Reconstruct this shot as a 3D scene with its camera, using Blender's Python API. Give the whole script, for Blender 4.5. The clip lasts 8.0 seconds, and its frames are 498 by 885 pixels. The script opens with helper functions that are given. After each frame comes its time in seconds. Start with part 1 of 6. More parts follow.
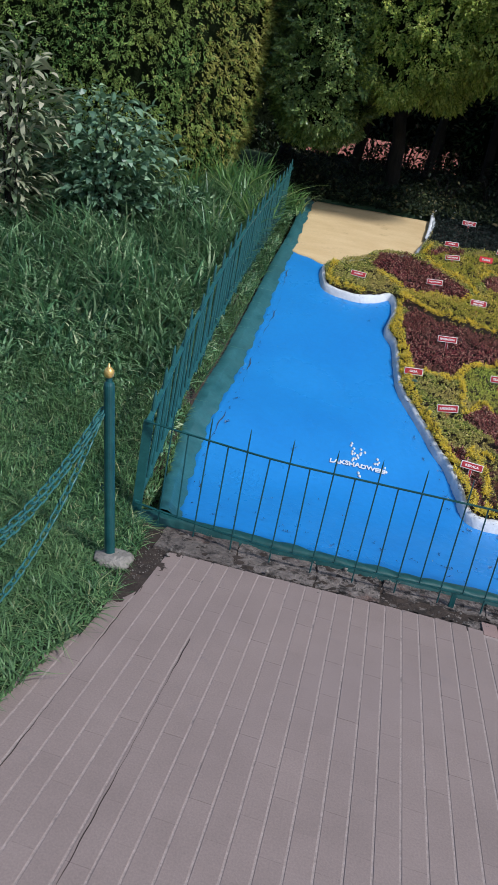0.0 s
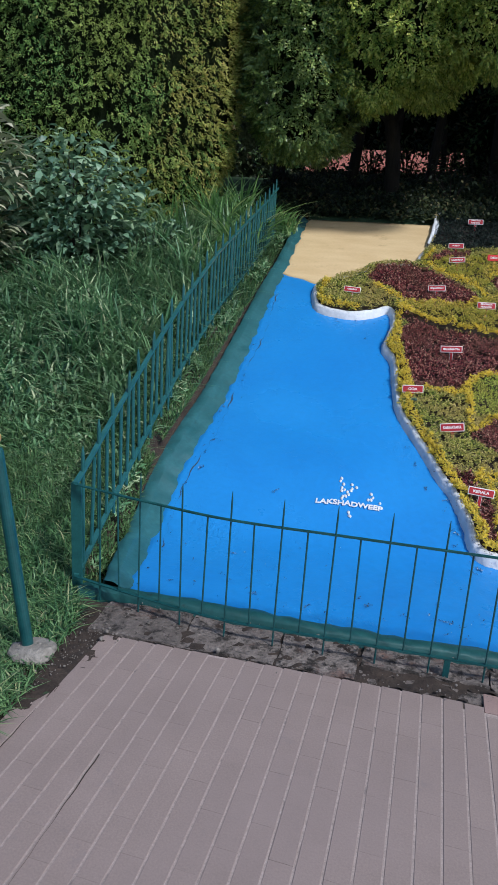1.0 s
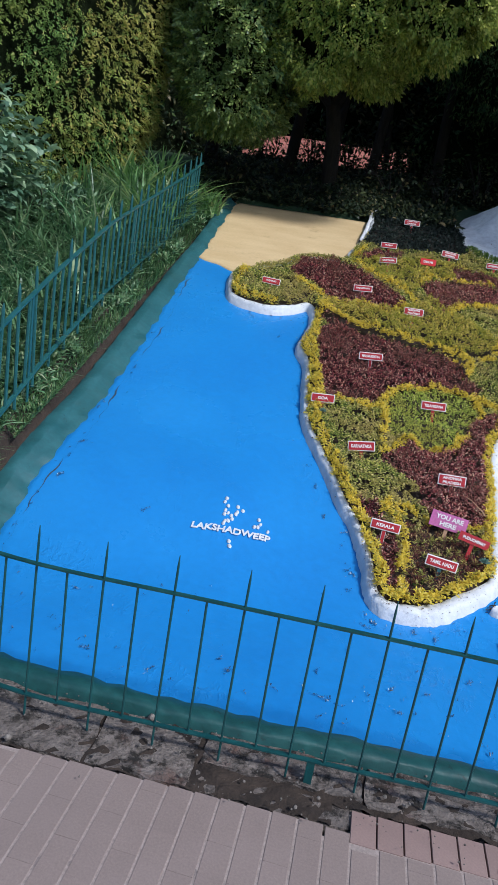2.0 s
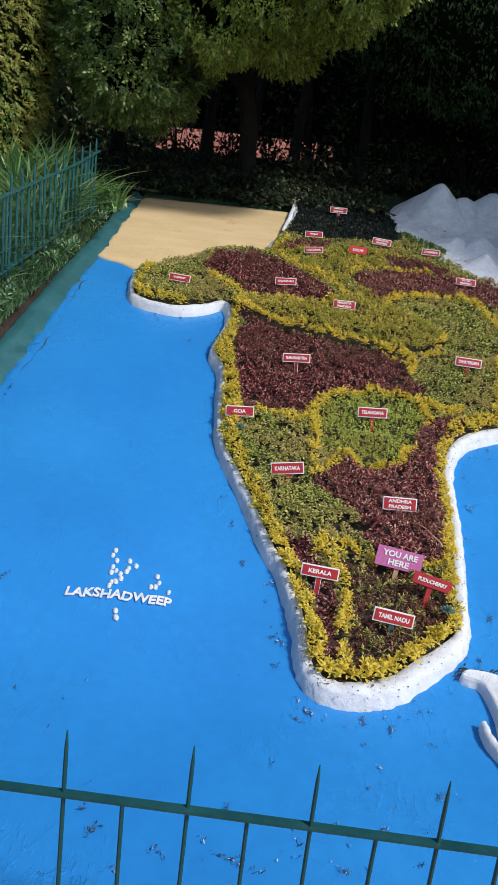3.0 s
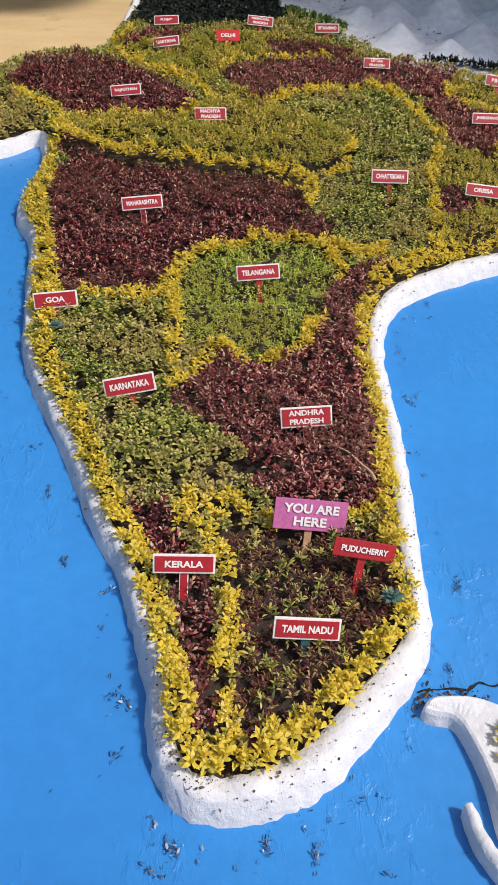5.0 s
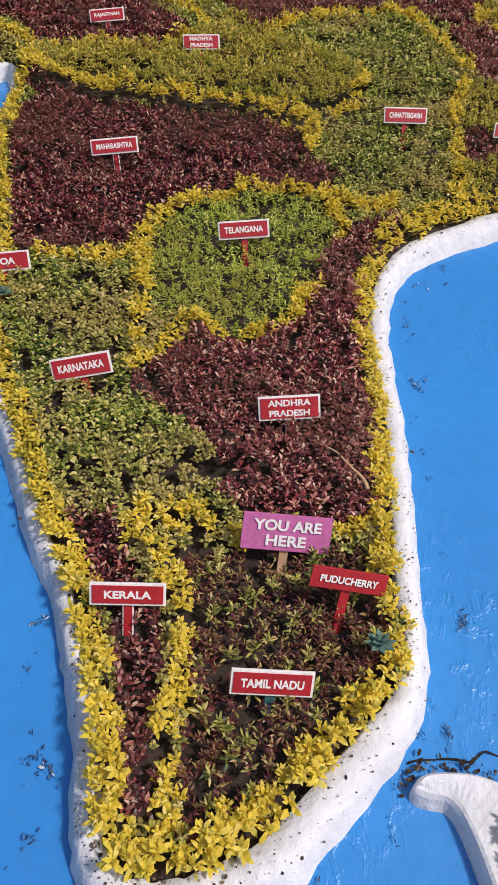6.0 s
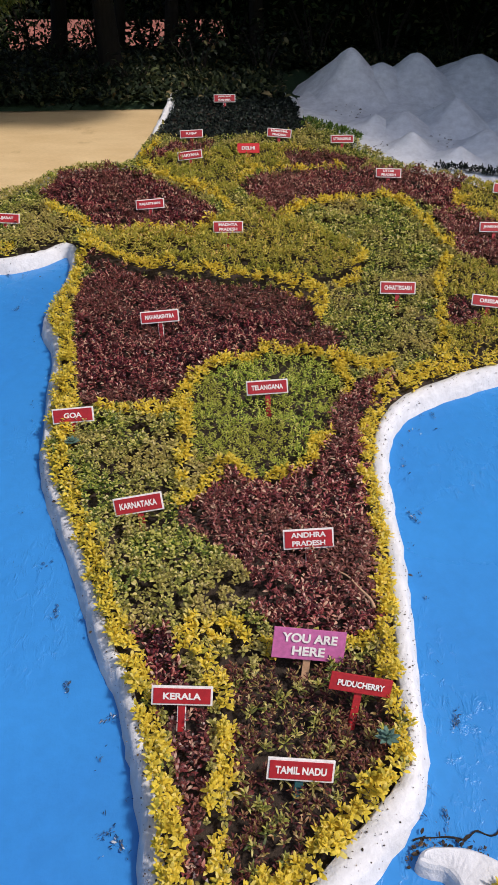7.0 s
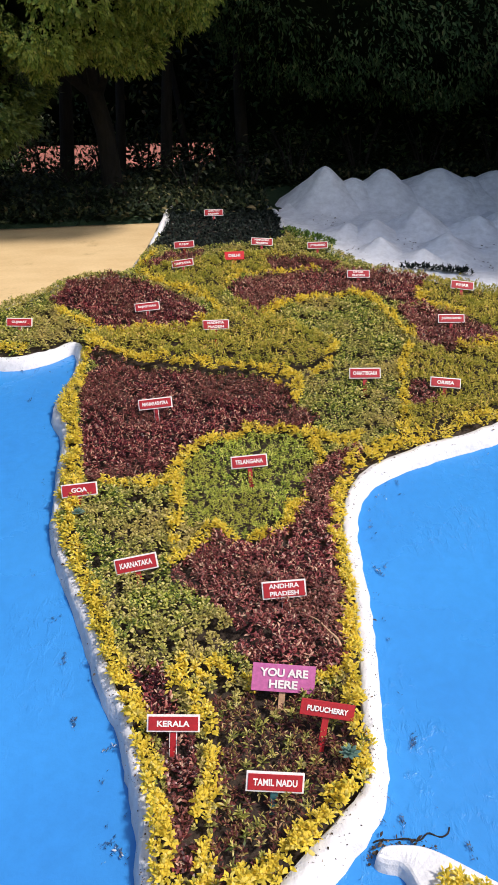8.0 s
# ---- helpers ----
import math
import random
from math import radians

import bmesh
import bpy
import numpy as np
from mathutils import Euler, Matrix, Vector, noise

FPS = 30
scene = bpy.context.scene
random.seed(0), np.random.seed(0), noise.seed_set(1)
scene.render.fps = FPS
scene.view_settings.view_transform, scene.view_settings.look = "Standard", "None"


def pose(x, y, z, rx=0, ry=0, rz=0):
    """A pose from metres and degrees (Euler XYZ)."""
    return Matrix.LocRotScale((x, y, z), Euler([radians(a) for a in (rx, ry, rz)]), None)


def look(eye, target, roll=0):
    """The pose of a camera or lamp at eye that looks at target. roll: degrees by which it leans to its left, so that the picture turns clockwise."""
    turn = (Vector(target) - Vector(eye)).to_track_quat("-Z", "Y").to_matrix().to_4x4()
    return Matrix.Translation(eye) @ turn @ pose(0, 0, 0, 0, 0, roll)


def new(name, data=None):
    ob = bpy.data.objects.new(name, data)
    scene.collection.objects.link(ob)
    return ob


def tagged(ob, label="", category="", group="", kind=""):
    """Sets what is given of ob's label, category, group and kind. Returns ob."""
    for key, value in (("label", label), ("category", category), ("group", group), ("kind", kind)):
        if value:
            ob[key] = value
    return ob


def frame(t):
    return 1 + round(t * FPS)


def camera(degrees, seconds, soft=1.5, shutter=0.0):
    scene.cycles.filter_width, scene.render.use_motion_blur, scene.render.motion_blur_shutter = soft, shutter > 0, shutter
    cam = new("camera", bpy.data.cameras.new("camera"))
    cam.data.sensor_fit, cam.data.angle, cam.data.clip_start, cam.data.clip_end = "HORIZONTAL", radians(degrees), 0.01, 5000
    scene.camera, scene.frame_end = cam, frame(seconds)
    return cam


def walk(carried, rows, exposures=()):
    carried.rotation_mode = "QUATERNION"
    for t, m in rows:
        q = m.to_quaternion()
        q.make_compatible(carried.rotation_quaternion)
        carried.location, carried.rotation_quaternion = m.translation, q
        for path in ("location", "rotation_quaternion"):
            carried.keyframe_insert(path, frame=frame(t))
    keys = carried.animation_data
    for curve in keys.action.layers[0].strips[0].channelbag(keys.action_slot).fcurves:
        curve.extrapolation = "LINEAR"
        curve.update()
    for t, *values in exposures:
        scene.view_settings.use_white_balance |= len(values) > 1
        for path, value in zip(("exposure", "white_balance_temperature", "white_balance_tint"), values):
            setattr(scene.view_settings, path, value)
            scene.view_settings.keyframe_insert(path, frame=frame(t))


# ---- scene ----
cam = camera(41.1, 8.0, soft=0.9)
PATH = [
    (0, (0.15, -0.22, 1.657), (-0.068, 1.674, 1.052), 10.8),
    (0.5, (0.377, 0.091, 1.663), (0.162, 2.007, 1.132), 6.7),
    (1, (0.612, 0.396, 1.667), (0.213, 2.28, 1.126), 3.6),
    (1.5, (0.712, 0.818, 1.608), (0.426, 2.72, 1.06), 10.2),
    (1.7, (0.751, 0.942, 1.632), (0.518, 2.858, 1.106), 10.0),
    (2.8, (0.942, 1.862, 1.476), (0.765, 3.758, 0.864), 8.0),
    (3, (0.972, 2.005, 1.5), (0.905, 3.942, 1.008), 6.5),
    (3.5, (1.033, 2.34, 1.47), (1.117, 4.227, 0.813), 6.3),
    (4, (1.153, 2.671, 1.429), (1.245, 4.519, 0.67), 5.7),
    (4.5, (1.26, 2.973, 1.366), (1.406, 4.763, 0.485), 2.1),
    (4.7, (1.288, 3.079, 1.38), (1.44, 4.878, 0.52), 0.3),
    (5.8, (1.43, 3.505, 1.275), (1.494, 5.216, 0.242), -0.0),
    (6, (1.468, 3.556, 1.304), (1.527, 5.28, 0.293), -0.4),
    (6.5, (1.473, 3.457, 1.47), (1.588, 5.258, 0.607), -0.9),
    (7, (1.399, 3.226, 1.566), (1.44, 5.09, 0.842), -0.8),
    (7.5, (1.458, 3.044, 1.617), (1.39, 4.925, 0.942), -0.4),
    (8, (1.47, 2.849, 1.62), (1.513, 4.79, 1.142), -2.3),
]
walk(cam, [(t, look(eye, target, roll)) for t, eye, target, roll in PATH],
     [(0.0, -0.12, 5600, 11), (1.7, -0.14, 5450, 11), (3.0, -0.13, 5900, 11), (4.5, 0.0, 6500, 14), (6.0, -0.2, 6400, 19), (7.0, -0.22, 6400, 18), (7.5, 0.05, 6400, 17), (8.0, 0.18, 6450, 17)])

# ---------------------------------------------------------------- light
SUN_AZ, SUN_EL = 123.0, 48.0
world = bpy.data.worlds.new("world")
scene.world = world
world.use_nodes = True
wn = world.node_tree.nodes
sky = wn.new("ShaderNodeTexSky")
sky.sky_type, sky.sun_disc = "NISHITA", False
sky.sun_elevation, sky.sun_rotation = radians(SUN_EL), radians(SUN_AZ)
sky.air_density, sky.dust_density = 1.0, 2.0
world.node_tree.links.new(sky.outputs[0], wn["Background"].inputs[0])
wn["Background"].inputs[1].default_value = 0.138
sun = new("sun", bpy.data.lights.new("sun", "SUN"))
sun.data.energy, sun.data.angle, sun.data.color = 3.6, radians(6), (1.0, 0.93, 0.82)
to_sun = Vector((math.sin(radians(SUN_AZ)) * math.cos(radians(SUN_EL)),
                 math.cos(radians(SUN_AZ)) * math.cos(radians(SUN_EL)), math.sin(radians(SUN_EL))))
sun.matrix_world = look(to_sun * 40, (0, 0, 0))

rng = np.random.default_rng(7)


# ---------------------------------------------------------------- materials
def ramp_node(nt, stops):
    r = nt.nodes.new("ShaderNodeValToRGB")
    while len(r.color_ramp.elements) < len(stops):
        r.color_ramp.elements.new(0.5)
    for e, (p, c) in zip(r.color_ramp.elements, stops):
        e.position, e.color = p, (*c, 1)
    return r


def noise_node(nt, scale, detail=4.0, rough=0.55, stretch=None, coord="Object"):
    tc = nt.nodes.new("ShaderNodeNewGeometry" if coord == "Position" else "ShaderNodeTexCoord")
    n = nt.nodes.new("ShaderNodeTexNoise")
    n.inputs["Scale"].default_value, n.inputs["Detail"].default_value = scale, detail
    n.inputs["Roughness"].default_value = rough
    if stretch:
        mp = nt.nodes.new("ShaderNodeMapping")
        mp.inputs["Scale"].default_value = stretch
        nt.links.new(tc.outputs[coord], mp.inputs[0])
        nt.links.new(mp.outputs[0], n.inputs["Vector"])
    else:
        nt.links.new(tc.outputs[coord], n.inputs["Vector"])
    return n


def mix_node(nt, fac, a, b, mode="MIX"):
    m = nt.nodes.new("ShaderNodeMix")
    m.data_type, m.blend_type = "RGBA", mode
    for sock, v in ((m.inputs[0], fac), (m.inputs[6], a), (m.inputs[7], b)):
        if hasattr(v, "is_output"):
            nt.links.new(v, sock)
        else:
            sock.default_value = v if isinstance(v, float) else (*v, 1)
    return m.outputs[2]


def bump_on(nt, bsdf, height, strength, dist):
    b = nt.nodes.new("ShaderNodeBump")
    b.inputs["Strength"].default_value, b.inputs["Distance"].default_value = strength, dist
    nt.links.new(height, b.inputs["Height"])
    nt.links.new(b.outputs[0], bsdf.inputs["Normal"])


def material(name):
    m = bpy.data.materials.new(name)
    m.use_nodes = True
    nt = m.node_tree
    return m, nt, nt.nodes["Principled BSDF"]


def surface(name, stops, scale, rough=0.7, bump=0.3, dist=0.004, fine=60.0, metal=0.0, stains=None, stain_scale=2.0,
            stain_edge=(0.55, 0.68), per_object=0.0, stretch=None, rough2=None, grain=(0.82, 1.12), coord="Object"):
    """Two scales of variation, optional stains with their own shape, fine relief."""
    m, nt, b = material(name)
    n1 = noise_node(nt, scale, 6, 0.6, stretch, coord)
    col = ramp_node(nt, stops)
    nt.links.new(n1.outputs["Fac"], col.inputs[0])
    out = col.outputs[0]
    n2 = noise_node(nt, fine, 5, 0.65, stretch, coord)
    g = ramp_node(nt, [(0.3, (grain[0],) * 3), (0.7, (grain[1],) * 3)])
    nt.links.new(n2.outputs["Fac"], g.inputs[0])
    out = mix_node(nt, 1.0, out, g.outputs[0], "MULTIPLY")
    if per_object:
        oi = nt.nodes.new("ShaderNodeObjectInfo")
        r = ramp_node(nt, [(0.0, (1 - per_object,) * 3), (1.0, (1 + per_object,) * 3)])
        nt.links.new(oi.outputs["Random"], r.inputs[0])
        out = mix_node(nt, 1.0, out, r.outputs[0], "MULTIPLY")
    for k, (sc, colour, edge) in enumerate(stains or []):
        n3 = noise_node(nt, sc, 7, 0.7, None, coord)
        n3.noise_dimensions = "4D"
        n3.inputs["W"].default_value = 3.1 * k + 1.7
        e = ramp_node(nt, [(edge[0], (0, 0, 0)), (edge[1], (1, 1, 1))])
        nt.links.new(n3.outputs["Fac"], e.inputs[0])
        out = mix_node(nt, e.outputs[0], out, colour)
    nt.links.new(out, b.inputs["Base Color"])
    b.inputs["Roughness"].default_value, b.inputs["Metallic"].default_value = rough, metal
    if rough2 is not None:
        rr = ramp_node(nt, [(0.35, (rough,) * 3), (0.65, (rough2,) * 3)])
        nt.links.new(n1.outputs["Fac"], rr.inputs[0])
        nt.links.new(rr.outputs[0], b.inputs["Roughness"])
    if bump:
        bump_on(nt, b, n2.outputs["Fac"], bump, dist)
    return m


def leafy(name, stops, patch=None, patch_scale=3.0, rough=0.45, through_light=0.25, gloss=0.2):
    """Leaves: each one its own tone, with wider patches."""
    m, nt, b = material(name)
    geo = nt.nodes.new("ShaderNodeNewGeometry")
    col = ramp_node(nt, stops)
    nt.links.new(geo.outputs["Random Per Island"], col.inputs[0])
    out = col.outputs[0]
    if patch:
        n = noise_node(nt, patch_scale, 3, 0.6)
        e = ramp_node(nt, [(0.42, (0, 0, 0)), (0.62, (1, 1, 1))])
        nt.links.new(n.outputs["Fac"], e.inputs[0])
        out = mix_node(nt, e.outputs[0], out, mix_node(nt, 0.6, out, patch))
    nt.links.new(out, b.inputs["Base Color"])
    b.inputs["Roughness"].default_value = rough
    b.inputs["Specular IOR Level"].default_value = gloss
    if through_light:
        tr = nt.nodes.new("ShaderNodeBsdfTranslucent")
        nt.links.new(out, tr.inputs[0])
        mx = nt.nodes.new("ShaderNodeMixShader")
        mx.inputs[0].default_value = through_light
        nt.links.new(b.outputs[0], mx.inputs[1])
        nt.links.new(tr.outputs[0], mx.inputs[2])
        nt.links.new(mx.outputs[0], nt.nodes["Material Output"].inputs[0])
    return m


SOIL = surface("soil", [(0.3, (0.022, 0.015, 0.011)), (0.7, (0.055, 0.038, 0.027))], 9, 0.95, 0.8, 0.02, 45)
TURF = surface("turf", [(0.3, (0.022, 0.05, 0.02)), (0.7, (0.055, 0.10, 0.042))], 5, 0.95, 0.6, 0.02, 60)
BLUE = surface("blue_paint", [(0.25, (0.024, 0.189, 0.522)), (0.5, (0.030, 0.223, 0.570)), (0.75, (0.038, 0.254, 0.622))], 0.9, 0.36, 0.25, 0.005, 22, grain=(0.94, 1.05),
               stains=[(7.0, (0.022, 0.12, 0.36), (0.69, 0.78)), (26.0, (0.06, 0.09, 0.12), (0.725, 0.75))], rough2=0.24)
def blistered(m, mask_scale=1.7, wrinkle=34.0):
    """Adds wrinkled, blistered patches to a paint's relief."""
    nt = m.node_tree
    b = nt.nodes["Principled BSDF"]
    mask, wr = noise_node(nt, mask_scale, 5, 0.75), noise_node(nt, wrinkle, 4, 0.65, (1.0, 0.45, 0.45))
    wr.inputs["Distortion"].default_value = 0.5
    e = ramp_node(nt, [(0.50, (0.05,) * 3), (0.66, (1, 1, 1))])
    nt.links.new(mask.outputs["Fac"], e.inputs[0])
    h = ramp_node(nt, [(0.50, (0, 0, 0)), (0.64, (1, 1, 1))])
    nt.links.new(wr.outputs["Fac"], h.inputs[0])
    both = mix_node(nt, 1.0, e.outputs[0], h.outputs[0], "MULTIPLY")
    old = b.inputs["Normal"].links[0].from_node
    bp = nt.nodes.new("ShaderNodeBump")
    bp.inputs["Strength"].default_value, bp.inputs["Distance"].default_value = 0.55, 0.0045
    nt.links.new(both, bp.inputs["Height"])
    nt.links.new(old.outputs[0], bp.inputs["Normal"])
    nt.links.new(bp.outputs[0], b.inputs["Normal"])


blistered(BLUE)
SAND = surface("sand_paint", [(0.3, (0.571, 0.407, 0.202)), (0.7, (0.655, 0.490, 0.260))], 2.2, 0.7, 0.3, 0.004, 40, grain=(0.92, 1.06),
               stains=[(5.0, (0.42, 0.29, 0.14), (0.58, 0.74)), (17.0, (0.25, 0.18, 0.10), (0.71, 0.74))], stretch=(1, 3, 1))
WHITE = surface("white_paint", [(0.3, (0.61, 0.625, 0.645)), (0.7, (0.735, 0.75, 0.77))], 7, 0.7, 0.65, 0.010, 26, grain=(0.86, 1.06),
                stains=[(38.0, (0.10, 0.09, 0.08), (0.655, 0.685)), (5.0, (0.44, 0.44, 0.44), (0.60, 0.74)), (90.0, (0.08, 0.075, 0.07), (0.69, 0.71))])
SNOW = surface("mountain_paint", [(0.3, (0.73, 0.75, 0.79)), (0.7, (0.85, 0.87, 0.89))], 3, 0.8, 0.25, 0.006, 14,
               stains=[(14.0, (0.14, 0.14, 0.15), (0.70, 0.74))])
GREENPAINT = surface("green_kerb_paint", [(0.3, (0.018, 0.090, 0.102)), (0.7, (0.034, 0.128, 0.142))], 5, 0.45, 0.4, 0.004, 35,
                     stains=[(9.0, (0.08, 0.15, 0.145), (0.63, 0.72)), (18.0, (0.018, 0.045, 0.043), (0.63, 0.70)), (1.6, (0.026, 0.090, 0.092), (0.5, 0.66))])
KERBDARK = surface("dark_green_kerb_paint", [(0.3, (0.008, 0.055, 0.052)), (0.7, (0.018, 0.092, 0.086))], 6, 0.5, 0.5, 0.004, 35,
                   stains=[(13.0, (0.07, 0.13, 0.125), (0.63, 0.70)), (21.0, (0.012, 0.022, 0.02), (0.60, 0.68))])
IRONFADED = surface("faded_green_iron_paint", [(0.3, (0.012, 0.076, 0.076)), (0.7, (0.028, 0.120, 0.114))], 14, 0.42, 0.3, 0.001, 120,
                    stains=[(40.0, (0.10, 0.17, 0.155), (0.62, 0.72))])
IRON = surface("green_iron_paint", [(0.3, (0.006, 0.048, 0.052)), (0.7, (0.016, 0.086, 0.086))], 14, 0.36, 0.3, 0.001, 120,
               stains=[(45.0, (0.04, 0.045, 0.04), (0.66, 0.74))])
BRASS = surface("gold_paint", [(0.3, (0.72, 0.45, 0.13)), (0.7, (0.85, 0.58, 0.2))], 30, 0.35, 0.1, 0.001, 80, metal=0.6)
CONCRETE = surface("old_concrete", [(0.3, (0.20, 0.18, 0.15)), (0.7, (0.33, 0.30, 0.26))], 12, 0.9, 0.9, 0.02, 50,
                   stains=[(10.0, (0.10, 0.09, 0.07), (0.58, 0.7))])
STONE = surface("kerb_stone", [(0.3, (0.15, 0.122, 0.104)), (0.7, (0.29, 0.245, 0.212))], 22, 0.95, 1.0, 0.03, 75,
                stains=[(16.0, (0.035, 0.028, 0.022), (0.50, 0.60)), (28.0, (0.36, 0.31, 0.27), (0.62, 0.70)), (6.0, (0.19, 0.11, 0.085), (0.56, 0.7))], per_object=0.25)
PAVER = surface("paver", [(0.3, (0.224, 0.172, 0.149)), (0.7, (0.264, 0.204, 0.178))], 3.5, 0.7, 0.35, 0.002, 140, per_object=0.035, grain=(0.86, 1.11), coord="Position",
                stains=[(1.1, (0.25, 0.195, 0.175), (0.5, 0.75)), (4.0, (0.19, 0.155, 0.148), (0.6, 0.75))])
MORTAR = surface("paver_joint", [(0.3, (0.275, 0.222, 0.196)), (0.7, (0.365, 0.298, 0.264))], 30, 0.95, 0.5, 0.003, 120,
                 stains=[(9.0, (0.17, 0.14, 0.13), (0.60, 0.68))])
BARK = surface("bark", [(0.3, (0.016, 0.012, 0.009)), (0.7, (0.042, 0.032, 0.024))], 6, 0.9, 1.0, 0.02, 25, stretch=(4, 4, 0.7))
# near-black, matt colour paints the deep shade inside hedges and trees
CORE = surface("hedge_inside_shade", [(0.3, (0.006, 0.009, 0.004)), (0.7, (0.014, 0.02, 0.008))], 8, 0.95, 0.8, 0.05, 20)
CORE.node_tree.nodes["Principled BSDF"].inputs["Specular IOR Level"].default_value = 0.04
SIGNRED = surface("sign_red", [(0.3, (0.38, 0.013, 0.019)), (0.7, (0.44, 0.018, 0.025))], 12, 0.55, 0.05, 0.001, 90)
SIGNBRIGHT = surface("sign_bright_red", [(0.3, (0.60, 0.02, 0.02)), (0.7, (0.68, 0.03, 0.028))], 12, 0.4, 0.05, 0.001, 90)
SIGNPINK = surface("sign_pink", [(0.3, (0.50, 0.125, 0.31)), (0.7, (0.56, 0.15, 0.36))], 12, 0.5, 0.05, 0.001, 90)
SIGNWHITE = surface("sign_white", [(0.3, (0.80, 0.78, 0.74)), (0.7, (0.86, 0.84, 0.80))], 20, 0.45, 0.05, 0.001, 90)
BRICKRED = surface("far_brick", [(0.3, (0.42, 0.17, 0.125)), (0.7, (0.56, 0.26, 0.20))], 4, 0.85, 0.4, 0.01, 20, per_object=0.2)
STICK = surface("dry_stalk", [(0.3, (0.42, 0.25, 0.14)), (0.7, (0.55, 0.34, 0.20))], 25, 0.7, 0.3, 0.002, 90)

# the near-black low stop paints shaded gaps between the purple leaves
PURPLE = leafy("purple_leaf", [(0.0, (0.012, 0.003, 0.006)), (0.38, (0.078, 0.013, 0.020)), (0.70, (0.34, 0.068, 0.076)), (0.86, (0.62, 0.25, 0.19)), (1.0, (0.82, 0.62, 0.42))],
               (0.20, 0.085, 0.06), 3.0, 0.34, 0.36, 0.45)
RUDDY = leafy("ruddy_leaf", [(0.0, (0.024, 0.006, 0.008)), (0.38, (0.125, 0.024, 0.030)), (0.68, (0.42, 0.095, 0.100)), (0.84, (0.72, 0.33, 0.25)), (1.0, (0.84, 0.66, 0.44))],
              (0.24, 0.105, 0.075), 3.0, 0.34, 0.36, 0.45)
YELLOW = leafy("yellow_leaf", [(0.0, (0.360, 0.350, 0.053)), (0.25, (0.780, 0.590, 0.060)), (0.78, (0.930, 0.742, 0.085)), (0.93, (0.930, 0.80, 0.25)), (1.0, (0.60, 0.53, 0.10))],
               (0.70, 0.55, 0.06), 5.0, 0.42, 0.42, 0.25)
OLIVE = leafy("olive_leaf", [(0.0, (0.150, 0.150, 0.030)), (0.5, (0.520, 0.455, 0.075)), (0.84, (0.84, 0.70, 0.135)), (1.0, (0.84, 0.54, 0.22))],
              (0.32, 0.34, 0.04), 5.0, 0.42, 0.42, 0.25)
GREEN = leafy("green_leaf", [(0.0, (0.022, 0.050, 0.010)), (0.38, (0.170, 0.245, 0.045)), (0.70, (0.558, 0.563, 0.103)), (0.88, (0.834, 0.737, 0.244)), (1.0, (0.834, 0.737, 0.365))],
              (0.56, 0.42, 0.15), 4.0, 0.40, 0.42, 0.3)
FRESH = leafy("fresh_leaf", [(0.0, (0.088, 0.160, 0.026)), (0.45, (0.408, 0.524, 0.080)), (0.85, (0.757, 0.787, 0.145)), (1.0, (0.920, 0.816, 0.292))],
              (0.44, 0.40, 0.07), 4.0, 0.42, 0.42, 0.25)
FRESHDARK = leafy("deep_green_leaf", [(0.0, (0.025, 0.060, 0.012)), (0.5, (0.10, 0.19, 0.035)), (0.9, (0.26, 0.36, 0.07)), (1.0, (0.45, 0.45, 0.12))])
# leaf colour darkened to carry the deep shade behind the slab
SHADOWLEAF = leafy("shadow_leaf", [(0.0, (0.013, 0.021, 0.014)), (0.6, (0.034, 0.050, 0.026)), (0.9, (0.11, 0.13, 0.055)), (1.0, (0.24, 0.18, 0.09))])
# near-black green with the tree shade put into the leaf colour
SHADEDLEAF = leafy("shaded_dark_leaf", [(0.0, (0.008, 0.012, 0.012)), (0.6, (0.016, 0.024, 0.022)), (1.0, (0.05, 0.07, 0.05))])
MIXED = leafy("mixed_leaf", [(0.0, (0.040, 0.012, 0.016)), (0.5, (0.14, 0.045, 0.042)), (0.70, (0.30, 0.19, 0.07)), (0.86, (0.30, 0.30, 0.075)), (1.0, (0.635, 0.430, 0.226))],
              (0.18, 0.05, 0.045), 7.0, 0.45, 0.25, 0.2)
GRASS = leafy("grass_blade", [(0.0, (0.022, 0.060, 0.028)), (0.5, (0.090, 0.205, 0.076)), (0.88, (0.205, 0.350, 0.135)), (1.0, (0.42, 0.42, 0.22))],
              (0.12, 0.20, 0.075), 1.5, 0.40, 0.25, 0.35)
LONGGRASS = leafy("long_grass_blade", [(0.0, (0.026, 0.072, 0.038)), (0.45, (0.135, 0.285, 0.125)), (0.85, (0.36, 0.53, 0.27)), (1.0, (0.60, 0.63, 0.38))],
                  (0.16, 0.27, 0.115), 1.2, 0.36, 0.3, 0.4)
STRAP = leafy("strap_leaf", [(0.0, (0.05, 0.12, 0.04)), (0.45, (0.17, 0.34, 0.10)), (0.85, (0.40, 0.56, 0.20)), (1.0, (0.62, 0.62, 0.30))], None, 2, 0.36, 0.35, 0.4)
WEED = leafy("weed_leaf", [(0.0, (0.07, 0.14, 0.09)), (0.5, (0.18, 0.30, 0.18)), (1.0, (0.36, 0.48, 0.28))], None, 2, 0.38, 0.25, 0.45)
DRYPALM = leafy("dry_frond", [(0.0, (0.13, 0.19, 0.10)), (0.5, (0.27, 0.30, 0.18)), (1.0, (0.50, 0.47, 0.33))], None, 2, 0.6)
